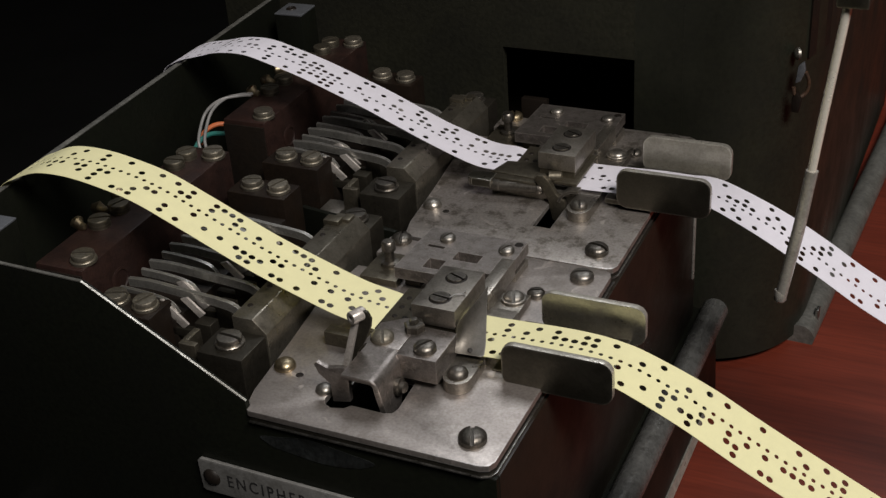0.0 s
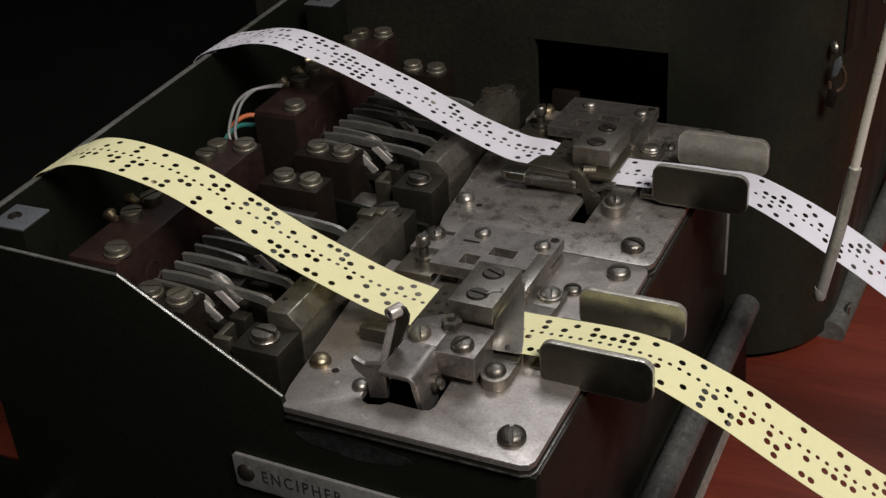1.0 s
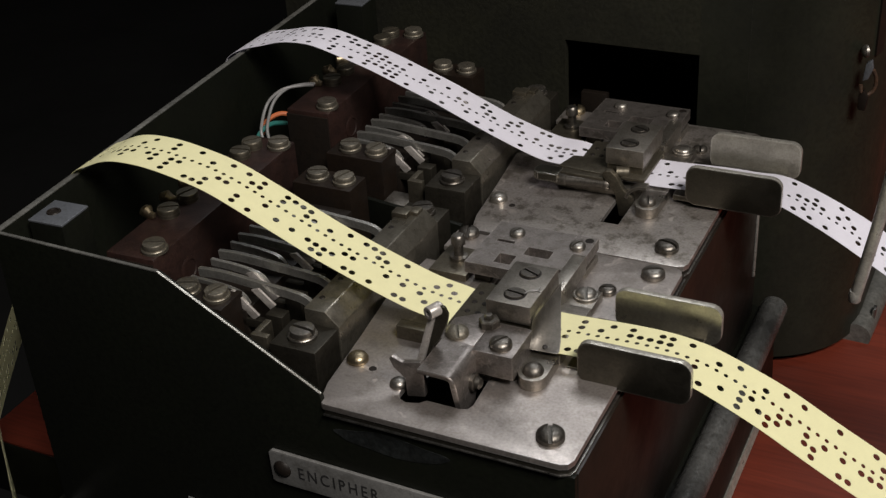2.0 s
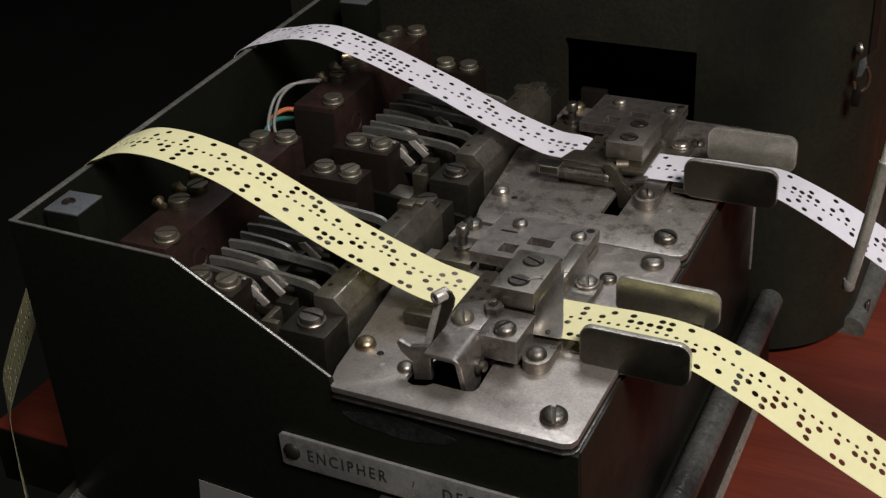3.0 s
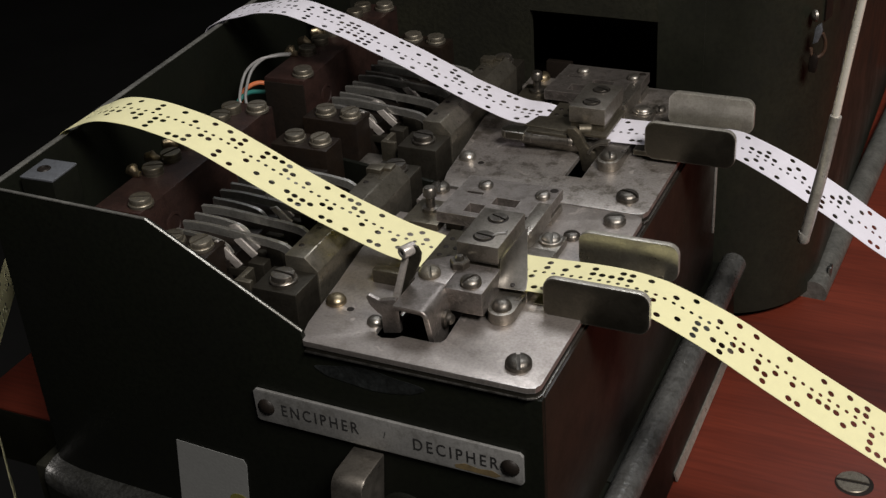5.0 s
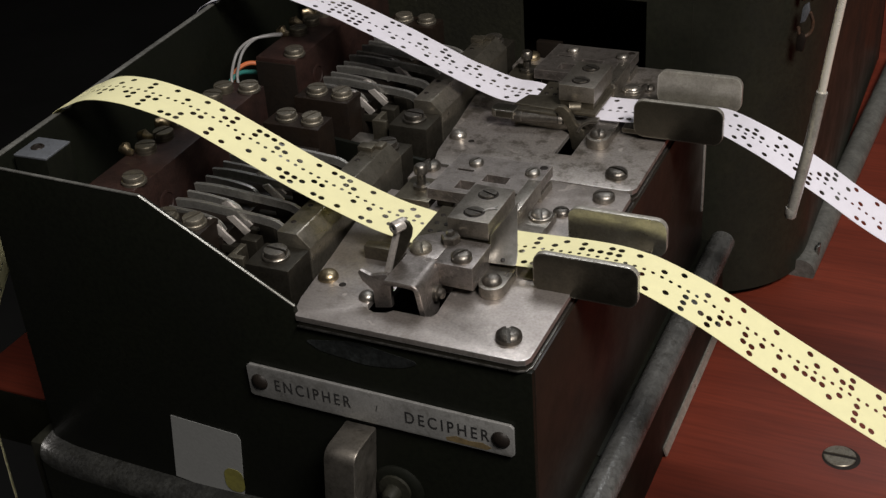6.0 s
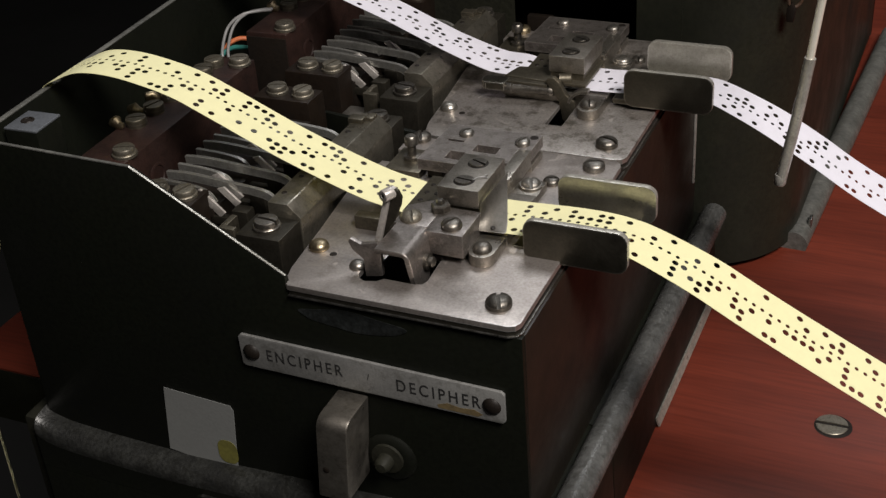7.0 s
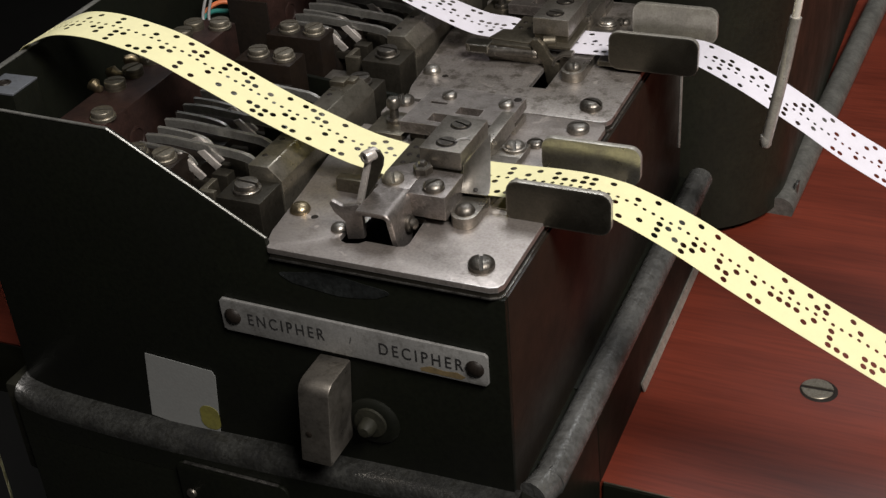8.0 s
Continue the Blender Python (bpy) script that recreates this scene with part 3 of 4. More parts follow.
part("rusty_clip", tube([(34.2, 189, 112), (35.2, 190, 108.5), (34.8, 190, 105), (33.0, 189, 103.4), (31.4, 188, 104.6), (31.0, 188, 107)], 0.6, 8), RUST, cabinet, "rusted wire clip")
part("clip_block", prism([(30.8, 98.6), (33.2, 98.4), (33.8, 103), (32.2, 105.6), (30.6, 103.2)], 2.2, "y", 187.2, 0.6), BROWN, cabinet, "dark brown fibre block")

part("scratch", tube([(27.1, 190.5, 131.0), (23.8, 188.6, 114.5)], 0.13, 6), RIM, cabinet, "thin bright scratch in the paint")
# Black strip on the corner paints the dark inside of a slot.
part("slot_shade", prism([(32.6, 198.4), (33.4, 198.0), (37.3, 212.6), (36.6, 213)], TOP - 116, "z", 113, 0), INSUL, cabinet, "dark strip for the shade in a slot of the cabinet corner")

rod = thing("stay_rod", 49.5, 80.5, 96.5, "slim nickel-plated stay rod with a flattened end", "rod")
part("shank", tube([(0, 0, 0), (3.0, 0.5, 20), (4.4, 0.9, 32), (4.9, 1.0, 36)], 1.5, 12), CHROME, rod, "dull flattened end of the rod")
part("polished_rod", tube([(4.6, 1, 34), (6.2, 2, 50), (9.2, 3, 77), (9.8, 3.2, 82)], 1.1, 14), POLISH, rod, "bright polished upper rod")
part("clip", box(6.8, 14, 0.6, 7.0, 76.4, 80.5, 0.6), GUIDE, rod, "stained steel clip at the top of the rod")
arm = box(-2.2, 2.2, 0, 104, -1.2, 1.2, 0.3)
bmesh.ops.rotate(arm, cent=(0, 0, 0), matrix=Matrix.Rotation(radians(19), 3, "Z"), verts=arm.verts)
part("arm", arm, BLACK, rod, "black arm holding the rod to the cabinet", pose(10.4, 5, 79.5))
part("rod_tip", lathe([(0, -1.0), (1.3, -0.8), (1.6, -0.3), (1.6, 1.6), (1.4, 2.4), (0, 2.6)], 14), CHROME, rod)


# ---- tape readers ----
def reader(origin_y, lever_up):
    rd = thing("tape_reader", 0, origin_y, PT, "worn steel tape reader head on a stained steel plate", "tape reader", "tape readers")
    outline = [(-52.6, -7.6), (4.8, -7.6), (6.6, -6.8), (7.4, -5.0), (7.4, 73.5), (6.8, 75.4), (5.0, 76.4), (-46, 76.4), (-46, 75.2), (-57, 75.2),
               (-57, 66.2), (-50.5, 66.2), (-50.5, 58.4), (-58.5, 58.4), (-60, 40), (-57.6, 20), (-55.6, 0), (-54.2, -5.4), (-53.6, -6.8)]
    b = bmesh.new()
    # plate with its lever slot cut through: four strips round the slot in one mesh
    if lever_up:
        sx0, sx1, sy0, sy1 = -36.5, -21.2, 3.2, 15.5
    else:
        sx0, sx1, sy0, sy1 = -21.6, -16.4, 8.4, 24
    hole = [(sx0, sy0), (sx1, sy0), (sx1, sy1), (sx0, sy1)]
    if lever_up:
        hole = [(-38, 2.6), (-37, 0.8), (-35.2, 0.0), (-32.2, 0.8), (-31, 2.3), (-22.8, 2.2), (-21.0, 2.8), (-20.4, 4.4), (-21.0, 15.6), (-34.5, 15.6), (-34.5, 7.4), (-38, 6.6)]
    vo = [b.verts.new((x, y, 0)) for x, y in outline]
    vh = [b.verts.new((x, y, 0)) for x, y in hole]
    eo = [b.edges.new((vo[i], vo[(i + 1) % len(vo)])) for i in range(len(vo))]
    eh = [b.edges.new((vh[i], vh[(i + 1) % len(vh)])) for i in range(len(vh))]
    windows = [(-36.2, -31.6, 52.6, 57.2), (-30.4, -23.4, 58.4, 62.4)]
    for wx0, wx1, wy0, wy1 in windows:
        vw = [b.verts.new(c) for c in ((wx0, wy0, 0), (wx1, wy0, 0), (wx1, wy1, 0), (wx0, wy1, 0))]
        eh += [b.edges.new((vw[i], vw[(i + 1) % 4])) for i in range(4)]
    bmesh.ops.triangle_fill(b, use_beauty=True, use_dissolve=False, edges=eo + eh)
    inside = [f for f in b.faces if any(x0 < f.calc_center_median().x < x1 and y0 < f.calc_center_median().y < y1 for x0, x1, y0, y1 in windows)]
    bmesh.ops.delete(b, geom=inside, context="FACES_ONLY")
    ext = bmesh.ops.extrude_face_region(b, geom=list(b.faces))
    bmesh.ops.translate(b, vec=(0, 0, -1.5), verts=[g for g in ext["geom"] if isinstance(g, bmesh.types.BMVert)])
    bmesh.ops.recalc_face_normals(b, faces=b.faces)
    sharp = [e for e in b.edges if len(e.link_faces) == 2 and e.calc_face_angle(0) > 1.0 and all(abs(v.co.z) < 0.01 for v in e.verts)]
    bevel(b, 0.35, 2, sharp)
    part("plate", b, STEEL if lever_up else SPOTTED, rd, "smooth worn steel plate" if lever_up else "dark-spotted worn steel plate")
    under = prism([(-52.4, -7.4), (4.6, -7.5), (6.6, -6.6), (7.3, -4.8), (7.3, 76.3), (5.2, 76.3), (5.2, -5), (-52.4, -5)], 1.25, "z", -2.77, 0.2)
    # The strip's dark colour carries the shade on the plate's front edge.
    part("mounting_strip", under, ARMATURE, rd, "steel strip under the plate's edge")
    lip = prism([(-52.6, -7.9), (5.0, -7.9), (7.0, -6.9), (7.75, -5.0), (7.75, 76.3), (7.0, 76.3), (7.0, -4.6), (4.6, -7.2), (-52.6, -7.2)], 0.42, "z", -3.2, 0.12)
    part("strip_lip", lip, EDGE, rd, "bright worn lower edge of the strip")

    # tape bed and hinged lid
    part("tape_bed", box(-36 if lever_up else -40, -7.5, 25.2 if lever_up else 23.5, 46.5, 0, 3.0, 0.3), BLOCK, rd)
    lid = box(-35.5, -14, 24, 43.5, 5.4, 6.4, 0.25)
    part("tape_lid", lid, DARKSTEEL, rd, "dark pierced lid over the tape")
    for i in range(3):
        for j in range(2):
            # Raised black discs paint the shade inside the lid's holes.
            part("lid_hole", lathe([(0, 0), (0.75, 0), (0.65, 0.16), (0, 0.18)], 10), INSUL, rd, "", pose(-33.2 + 2.7 * j, 30.2 + 4.2 * i, 6.4))

    head = part("head_block", prism([(26.3, 8.6), (44.8, 8.6), (44.8, 13.8), (26.3, 13.8)], 11.3, "x", -26.4, 0.35), BLOCK, rd, "machined steel clamping block")
    for sy, tn in ((30.6, -8), (40.2, -22)):
        part("screw_recess", lathe([(2.75, 13.84), (2.6, 13.92), (0, 13.92)], 24), INSUL, head, "", pose(-20.7, sy, 0))
        screw(head, -20.7, sy, 13.9, 2.3, tn, SCREW, "counter")
    part("block_base", box(-26.0, -15.5, 26.8, 44.4, 6.42, 8.6, 0.1), DARKSTEEL, rd)
    # folded sheet that runs from the block down to the plate
    if lever_up:
        fold = bmesh.new()
        top_a, top_b = Vector((-14.9, 26.3, 10.0)), Vector((-14.5, 44.2, 10.2))
        low_a, low_b = Vector((-14.5, 23.4, 4.2)), Vector((-7.0, 23.9, 4.2))
        grid = {}
        for k in (0, 1):
            for i in range(9):
                for j in range(7):
                    u, v = i / 8, j / 6
                    if i == 8 and j == 6:
                        u, v = 0.96, 0.97
                    p = top_a.lerp(top_b, u).lerp(low_a.lerp(low_b, u), v)
                    grid[k, i, j] = fold.verts.new(p + k * Vector((0.35, -0.35, 0.4)))
        for i in range(8):
            for j in range(6):
                for k in (0, 1):
                    fold.faces.new([grid[k, i, j], grid[k, i + 1, j], grid[k, i + 1, j + 1], grid[k, i, j + 1]])
        rim = [(i, 0) for i in range(8)] + [(8, j) for j in range(6)] + [(i, 6) for i in range(8, 0, -1)] + [(0, j) for j in range(6, 0, -1)]
        for p, q in zip(rim, rim[1:] + rim[:1]):
            fold.faces.new([grid[(0, *p)], grid[(0, *q)], grid[(1, *q)], grid[(1, *p)]])
        part("folded_clamp", fold, CLAMP, rd, "sloping sheet-steel clamp")
        part("clamp_rivet", lathe([(0, 0), (0.7, 0), (0.5, 0.3), (0, 0.35)], 10), INSUL, rd, "", pose(-10.8, 24.4, 5.1, 25, 25, 0))
    part("rear_bar", box(-18.2, -14.6, 44.8, 62.6, 2.4, 7.3, 0.3), BLOCK, rd)
    part("rear_foot", box(-17, -7.6, 46, 55.4, 0.02, 2.4, 0.3), BLOCK, rd)

    # rear comb plate with two windows
    comb = bmesh.new()
    oc = [(-43.2, 50.2), (-27.5, 50.2), (-27.5, 54.6), (-18.4, 54.6), (-18.4, 63.2), (-14.8, 63.2), (-14.8, 72.6), (-42.4, 72.6)]
    hc = [[(-36.2, 52.6), (-31.6, 52.6), (-31.6, 57.2), (-36.2, 57.2)], [(-30.4, 58.4), (-23.4, 58.4), (-23.4, 62.4), (-30.4, 62.4)], [(-39.6, 62.6), (-34.6, 62.6), (-34.6, 63.8), (-39.6, 63.8)]]
    edges = []
    for lp in [oc] + hc:
        vs = [comb.verts.new((x, y, 6.9)) for x, y in lp]
        edges += [comb.edges.new((vs[i], vs[(i + 1) % len(vs)])) for i in range(len(vs))]
    bmesh.ops.triangle_fill(comb, use_beauty=True, use_dissolve=False, edges=edges)
    holes = [f for f in comb.faces if any(lp[0][0] < f.calc_center_median().x < lp[2][0] and lp[0][1] < f.calc_center_median().y < lp[2][1] for lp in hc)]
    bmesh.ops.delete(comb, geom=holes, context="FACES_ONLY")
    ext = bmesh.ops.extrude_face_region(comb, geom=list(comb.faces))
    bmesh.ops.translate(comb, vec=(0, 0, -3.2), verts=[g for g in ext["geom"] if isinstance(g, bmesh.types.BMVert)])
    bmesh.ops.recalc_face_normals(comb, faces=comb.faces)
    part("comb_plate", comb, GUN, rd, "pierced steel comb plate")
    part("comb_support", box(-41.8, -37.4, 53, 71, 0.02, 3.66, 0.2), ARMATURE, rd)
    part("comb_support", box(-22.4, -19, 57, 71, 0.02, 3.66, 0.2), ARMATURE, rd)
    part("comb_base", box(-54, -43.4, 50.8, 64, 0.02, 2.1, 0.25), DARKSTEEL, rd)
    part("corner_post", box(-18.0, -14.9, 63.3, 72.4, 0.02, 2.2, 0.2), BLOCK, rd)
    part("dowel_hole", lathe([(1.2, 6.9), (1.1, 7.02), (0, 7.02)], 14), INSUL, rd, "", pose(-16.6, 70.6, 0))
    post = lathe([(0, 0), (2.4, 0), (2.4, 1), (1.3, 1.2), (1.3, 4.2), (1.9, 4.6), (1.9, 6.6), (1.4, 7.2), (0, 7.3)], 16)
    part("stud", post, SCREW, rd, "small turned stud", pose(-48.6, 58.2, 2.1))

    # screws of the plate
    screw(rd, 0, 0, 0.05, 3.2, 112 if lever_up else -14, SCREW, "dome")
    screw(rd, 0.7, 70.5, 0.05, 3.1, 22 if lever_up else 95, BRIGHT, "dome")
    screw(rd, -53.2, 10.4, 0.05, 2.7, 0, BRASS if lever_up else BRIGHT, "ball", label="dull brass dome screw" if lever_up else "")
    screw(rd, -52.8, 73.6, 0.05, 2.9, 108, SCREW if lever_up else BRASS, "dome")
    screw(rd, -35.6, 67.5, 6.9, 2.1, 60, BRIGHT, "dome")
    screw(rd, -18.4, 66.4, 6.9, 2.1, 60, BRIGHT, "dome")
    screw(rd, -10.9, 52.0, 2.4, 2.7, 112 if lever_up else 10, BRIGHT, "dome", washer=1.2)
    screw(rd, -7.7, 59.2, 0.05, 2.3, 20 if lever_up else 105, SCREW, "dome")
    # Black disc for the dark inside of a hole, not cut through.
    part("drill_hole", lathe([(1.0, 0.01), (0.9, 0.1), (0, 0.1)], 12), INSUL, rd, "", pose(-48.2, 8.6, 0))

    # foot with its screw
    foot = prism([(-14.2, 24.5)] + [(-10.9 + 3.4 * math.cos(radians(a)), 17.0 + 3.6 * math.sin(radians(a))) for a in range(180, 361, 15)] + [(-7.5, 24.5)], 3.1, "z", 0.02, 0.3)
    part("clamp_foot", foot, BLOCK, rd)
    screw(rd, -10.9, 17.2, 3.1, 2.5, 112, SCREW, "ball" if lever_up else "dome")

    def cheek(x0, x1, top, y, r, material):
        b = prism(rounded(x0, x1, low, top, 3.0), 1.8, "y", y - 0.2, r)
        for f in b.faces:
            f.material_index = int(abs(f.normal.y) < 0.8)
        me = finish(b)
        me.materials.append(material)
        me.materials.append(RIM)
        part("guide_cheek", me, material, rd, "rounded sheet-steel guide cheek with rubbed edges")

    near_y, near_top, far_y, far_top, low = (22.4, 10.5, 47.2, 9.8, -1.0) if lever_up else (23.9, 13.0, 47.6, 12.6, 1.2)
    # outlet chute: two guide cheeks on a floor
    part("chute_floor", box(-6, 21, 25.2, 47.1, low - 0.2, low + 1.4, 0.2), GUIDE, rd)
    # Near cheek shaded and far cheek lit by the choice of sheet colour.
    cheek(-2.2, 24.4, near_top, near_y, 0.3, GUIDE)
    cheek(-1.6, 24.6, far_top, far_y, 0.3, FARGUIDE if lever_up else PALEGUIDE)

    if lever_up:
        screw(rd, -39.6, 5.2, 0.05, 2.1, 0, BRIGHT, "ball")
        part("pivot_block", box(-24.2, -14.2, 13.0, 25.4, 2.2, 8.65, 0.4), GUN, rd)
        part("pivot_block_base", box(-22.5, -15, 16, 25, 0.02, 2.2, 0.2), ARMATURE, rd)
        screw(rd, -18.5, 16.6, 8.65, 2.7, 60, SCREW, "dome")
        part("link_plate", prism([(-33.6, 14.8), (-24.25, 14.6), (-24.25, 27.4), (-28.5, 27.4), (-33.4, 23.6)], 1.2, "z", 7.45, 0.3), GUN, rd)
        screw(rd, -29.9, 17.6, 8.4, 2.8, 118, PLATED, "dome")
        screw(rd, -24.3, 23.4, 8.65, 2.4, 10, SCREW, "hex", "nut")
        # bent cover over the lever: flat top, rounded shoulder and one leg that tapers into the slot
        u = [(-32.6, 7.4), (-32.6, 8.6)] + [(-25.6 + 2.4 * math.sin(radians(a)), 6.2 + 2.4 * math.cos(radians(a))) for a in range(0, 91, 15)] + [(-23.2, -6), (-24.6, -6)] + [(-25.6 + 1.1 * math.sin(radians(a)), 6.2 + 1.1 * math.cos(radians(a))) for a in range(90, -1, -30)]
        cover = prism(u, 13.8, "y", 1.6, 0)
        for v in cover.verts:
            if v.co.z < 0:
                v.co.y = 5.0 + (v.co.y - 1.6) * 0.45
        bevel(cover, 0.18, 1)
        part("lever_housing", cover, GUN, rd, "rounded channel over the lever")
        part("pivot_pin", lathe([(0, 0), (2.2, 0), (2.2, 0.9), (1.5, 1.1), (1.4, 2.0), (0.9, 2.4), (0, 2.5)], 16), SCREW, rd, "", pose(-23.2, 10.4, 1.6, 0, 90, 0))
        part("lever_well", box(-39, -20, 0.2, 16, -12, -11, 0), INSUL, rd)
        # raised release lever: a narrow bright flange on a darker web, curled over at the tip
        # The lit flange and shaded web get bright and dark steel of their own.
        lv = part("release_lever", prism([(-37.0, 1.0), (-35.2, 1.0), (-33.4, 8), (-31.2, 11), (-29.0, 16), (-28.6, 18.2), (-29.4, 20.0), (-31.2, 20.4), (-32.2, 18), (-36.0, 4.6)], 0.9, "y", 11.0, 0.2), ARMATURE, rd, "raised release lever with a curled tip")
        part("lever_flange", prism([(-38.0, 1.0), (-36.3, 1.0), (-34.9, 5.4), (-31.5, 17.6), (-32.9, 17.8), (-36.6, 5.4)], 1.6, "y", 9.5, 0.3), ZINC, lv, "flange made bright for the light on it")
        part("curl", lathe([(0.7, 0), (1.45, 0), (1.6, 0.2), (1.6, 3.6), (1.2, 4.0), (0, 4.0), (0, 2.5), (0.7, 2.5), (0.7, 0)], 18), ZINC, lv, "bright rolled tip", pose(-32.6, 8.9, 19.0, -90, 0, -24))
        part("lever_foot", prism([(-40.9, 7.9), (-40.2, 8.7), (-37.4, 7.6), (-32.9, 8.8), (-32.1, 7.2), (-32.2, -0.7), (-36.9, -1.7), (-37.1, 3.3), (-39.9, 5.6)], 1.5, "y", 4.0, 0.3), GUN, lv, "dark horned foot of the lever")
        part("stop_bar", box(-48.6, -36.4, 21.8, 25.0, 0.02, 3.9, 0.3), DARKSTEEL, rd)
        # short pale thread caught on the block
        part("lint", tube([(-18.6, 31.4, 13.98), (-17.6, 32.6, 14.3), (-16.0, 33.4, 14.1), (-15.4, 33.2, 14.0)], 0.16, 6), WIREGREY, head, "pale thread of lint")
        part("lint", tube([(-16.6, 33.2, 14.2), (-16.0, 34.4, 14.3), (-16.1, 35.2, 14.0)], 0.14, 6), WIREGREY, head, "pale thread of lint")
    else:
        # lowered latch: a lid flap on a hinge pin with an upright tail
        part("flap", prism([(-40.2, 24.6), (-25.2, 23.4), (-26.4, 31.6), (-29.0, 33.2), (-38.2, 32.0)], 1.7, "z", 4.9, 0.3), DARKSTEEL, rd, "dark hinged flap")
        part("flap_lip", box(-38.6, -25.4, 21.6, 24.6, 4.2, 6.2, 0.5), DARKSTEEL, rd)
        part("hinge_pin", lathe([(0, 0), (1.5, 0), (1.7, 0.3), (1.7, 3.0), (1.45, 3.2), (1.45, 14.4), (1.7, 14.6), (1.7, 15.6), (1.4, 16), (0, 16)], 18), SCREW, rd, "turned hinge pin", pose(-39.6, 21.0, 4.0, 0, 90, 6))
        part("flap_handle", prism(rounded(-46.4, -38.4, 19.2, 24.6, 2.2, (1, 0, 0, 1)), 2.6, "z", 3.6, 0.5), GUIDE, rd, "rounded finger tab of the flap")
        tail = prism([(-26.0, 7.4), (-25.0, 8.8), (-23.2, 8.8), (-21.4, 7.2), (-19.4, 3.4), (-16.8, 1.6), (-16.2, -5), (-20.6, -5), (-21.8, 1.5), (-23.6, 4.2)], 2.0, "y", 21.4, 0.3)
        part("latch_tail", tail, DARKSTEEL, rd, "upright tail of the latch")
        part("latch_roller", lathe([(0, 0), (1.7, 0), (1.7, 3.4), (1.3, 3.8), (0, 3.8)], 16), DARKSTEEL, rd, "", pose(-22.6, 25.0, 7.0, 0, 90, 20))
        part("latch_arm", ribbon([(-18.6, 1.2), (-17.6, 3.2), (-15.4, 4.8), (-12.6, 5.2)], 21.2, 24.0, 0.9), BLOCK, rd, "small curved spring arm")
        part("lever_well", box(-22, -12, 7, 23, -12, -11, 0), INSUL, rd)
    return rd


reader(0, True)
reader(DY, False)


# ---- contact banks ----
def contact_bank(origin_y):
    cbk = thing("contact_bank", -80, origin_y + 40, 82, "bank of steel spring contacts between insulating blocks, in the housing", "contact bank", "contact banks")
    shift = (80, -40, -82)      # from the plan to the bank's own place

    def add(name, b, material, label="", parent=None):
        bmesh.ops.translate(b, vec=shift, verts=b.verts)
        return part(name, b, material, parent or cbk, label)

    def put_screw(x, y, z, r, turn, material, washer=0.0):
        screw(cbk, x + shift[0], y + shift[1], z + shift[2], r, turn, material, "cheese", washer=washer)

    add("rail", prism([(-69.8, 88.2), (-69.8, 106.8), (-63.9, 106.8), (-60.3, 103.2), (-60.3, 88.2)], 54.9, "y", 14.8, 0.3), RAILSTEEL, "chamfered dark steel rail")
    for y0, y1 in ((3.6, 14.7), (69.8, 78.0)):
        add("rail_end", box(-73.4, -60.6, y0, y1, 86.4, 102.9, 0.4), ARMATURE)
    put_screw(-67.0, 8.9, 102.9, 3.1, -5, SCREW, 1.18)
    put_screw(-66.6, 73.6, 102.9, 3.0, 30, SCREW, 1.18)
    add("rail_notch", box(-70.6, -66.0, 62.6, 66.0, 104, 108.2, 0.3), DARKSTEEL)
    add("rail_notch", box(-66.4, -63.9, 65.0, 68.6, 104, 107.8, 0.3), DARKSTEEL)
    for k in range(5):
        y = 20.2 + 9.2 * k
        add("contact_blade", ribbon([(-104, 106.9), (-97, 107.3), (-85, 106.5), (-76.8, 105.9), (-73, 105.2), (-70.9, 103.6), (-69.6, 101.6)], y - 0.55, y + 0.55, 2.3), BLADE)
        add("contact_blade", ribbon([(-104.6, 106.2), (-98, 106.0), (-92.5, 105.4), (-89.6, 104.4), (-88, 102.2)], y - 3.6, y - 2.6, 1.9), BLADE)
        if k in (0, 1, 3):
            add("contact_tip", prism([(-93.6, 105.4), (-91.2, 106.4), (-84.4, 100.2), (-86.2, 98.6)], 0.7, "y", y - 4.2, 0.15), ZINC, "bright bent contact tip")
        if k in (0, 2, 4):
            add("contact_tip", prism([(-87.4, 106.0), (-85.2, 106.8), (-80.6, 102.8), (-82.2, 101.2)], 0.7, "y", y - 2.0, 0.15), ZINC, "bright bent contact tip")
        add("armature", box(-81.6, -76.8, y - 5.4, y - 1.6, 94, 102.2, 0.4), ARMATURE)
        add("armature_link", box(-92, -81.4, y - 4.6, y - 2.6, 96.5, 99.0, 0.3), ARMATURE)
        b = lathe([(0.8, 106.82), (0.7, 106.94), (0, 106.94)], 10)
        bmesh.ops.translate(b, vec=(-67.9, y + 0.3, 0), verts=b.verts)
        add("rail_hole", b, INSUL)
    add("stop_bracket", box(-80.2, -75.4, 5.8, 7.6, 90, 102.4, 0.3), DARKSTEEL)
    add("stop_bracket", box(-80.2, -78.4, 7.6, 13.0, 96, 102.4, 0.3), DARKSTEEL)
    for y in (12.4, 77.4):
        add("end_block", box(-108.4, -89.2, y - 4.9, y + 4.9, 82.2, 106.0, 0.5), BROWN, "dark insulating end block")
        for x in (-102.4, -93.6):
            put_screw(x, y, 106.0, 3.0, 22 if x < -95 else 70, PLATED, 1.14)
    add("yoke", box(-109, -88, 15.6, 70.8, 90, 101, 0.4), INSUL)
    add("base_bar", box(-88, -57, 1.5, 79, 82.2, 86.3, 0.4), DARKSTEEL)
    add("spacer", box(-88.4, -81, 4.4, 12, 86.4, 94.5, 0.4), BLOCK)
    return cbk


bank = contact_bank(0)
copy_thing(bank, pose(-80 * MM, (DY + 40) * MM, 82 * MM))


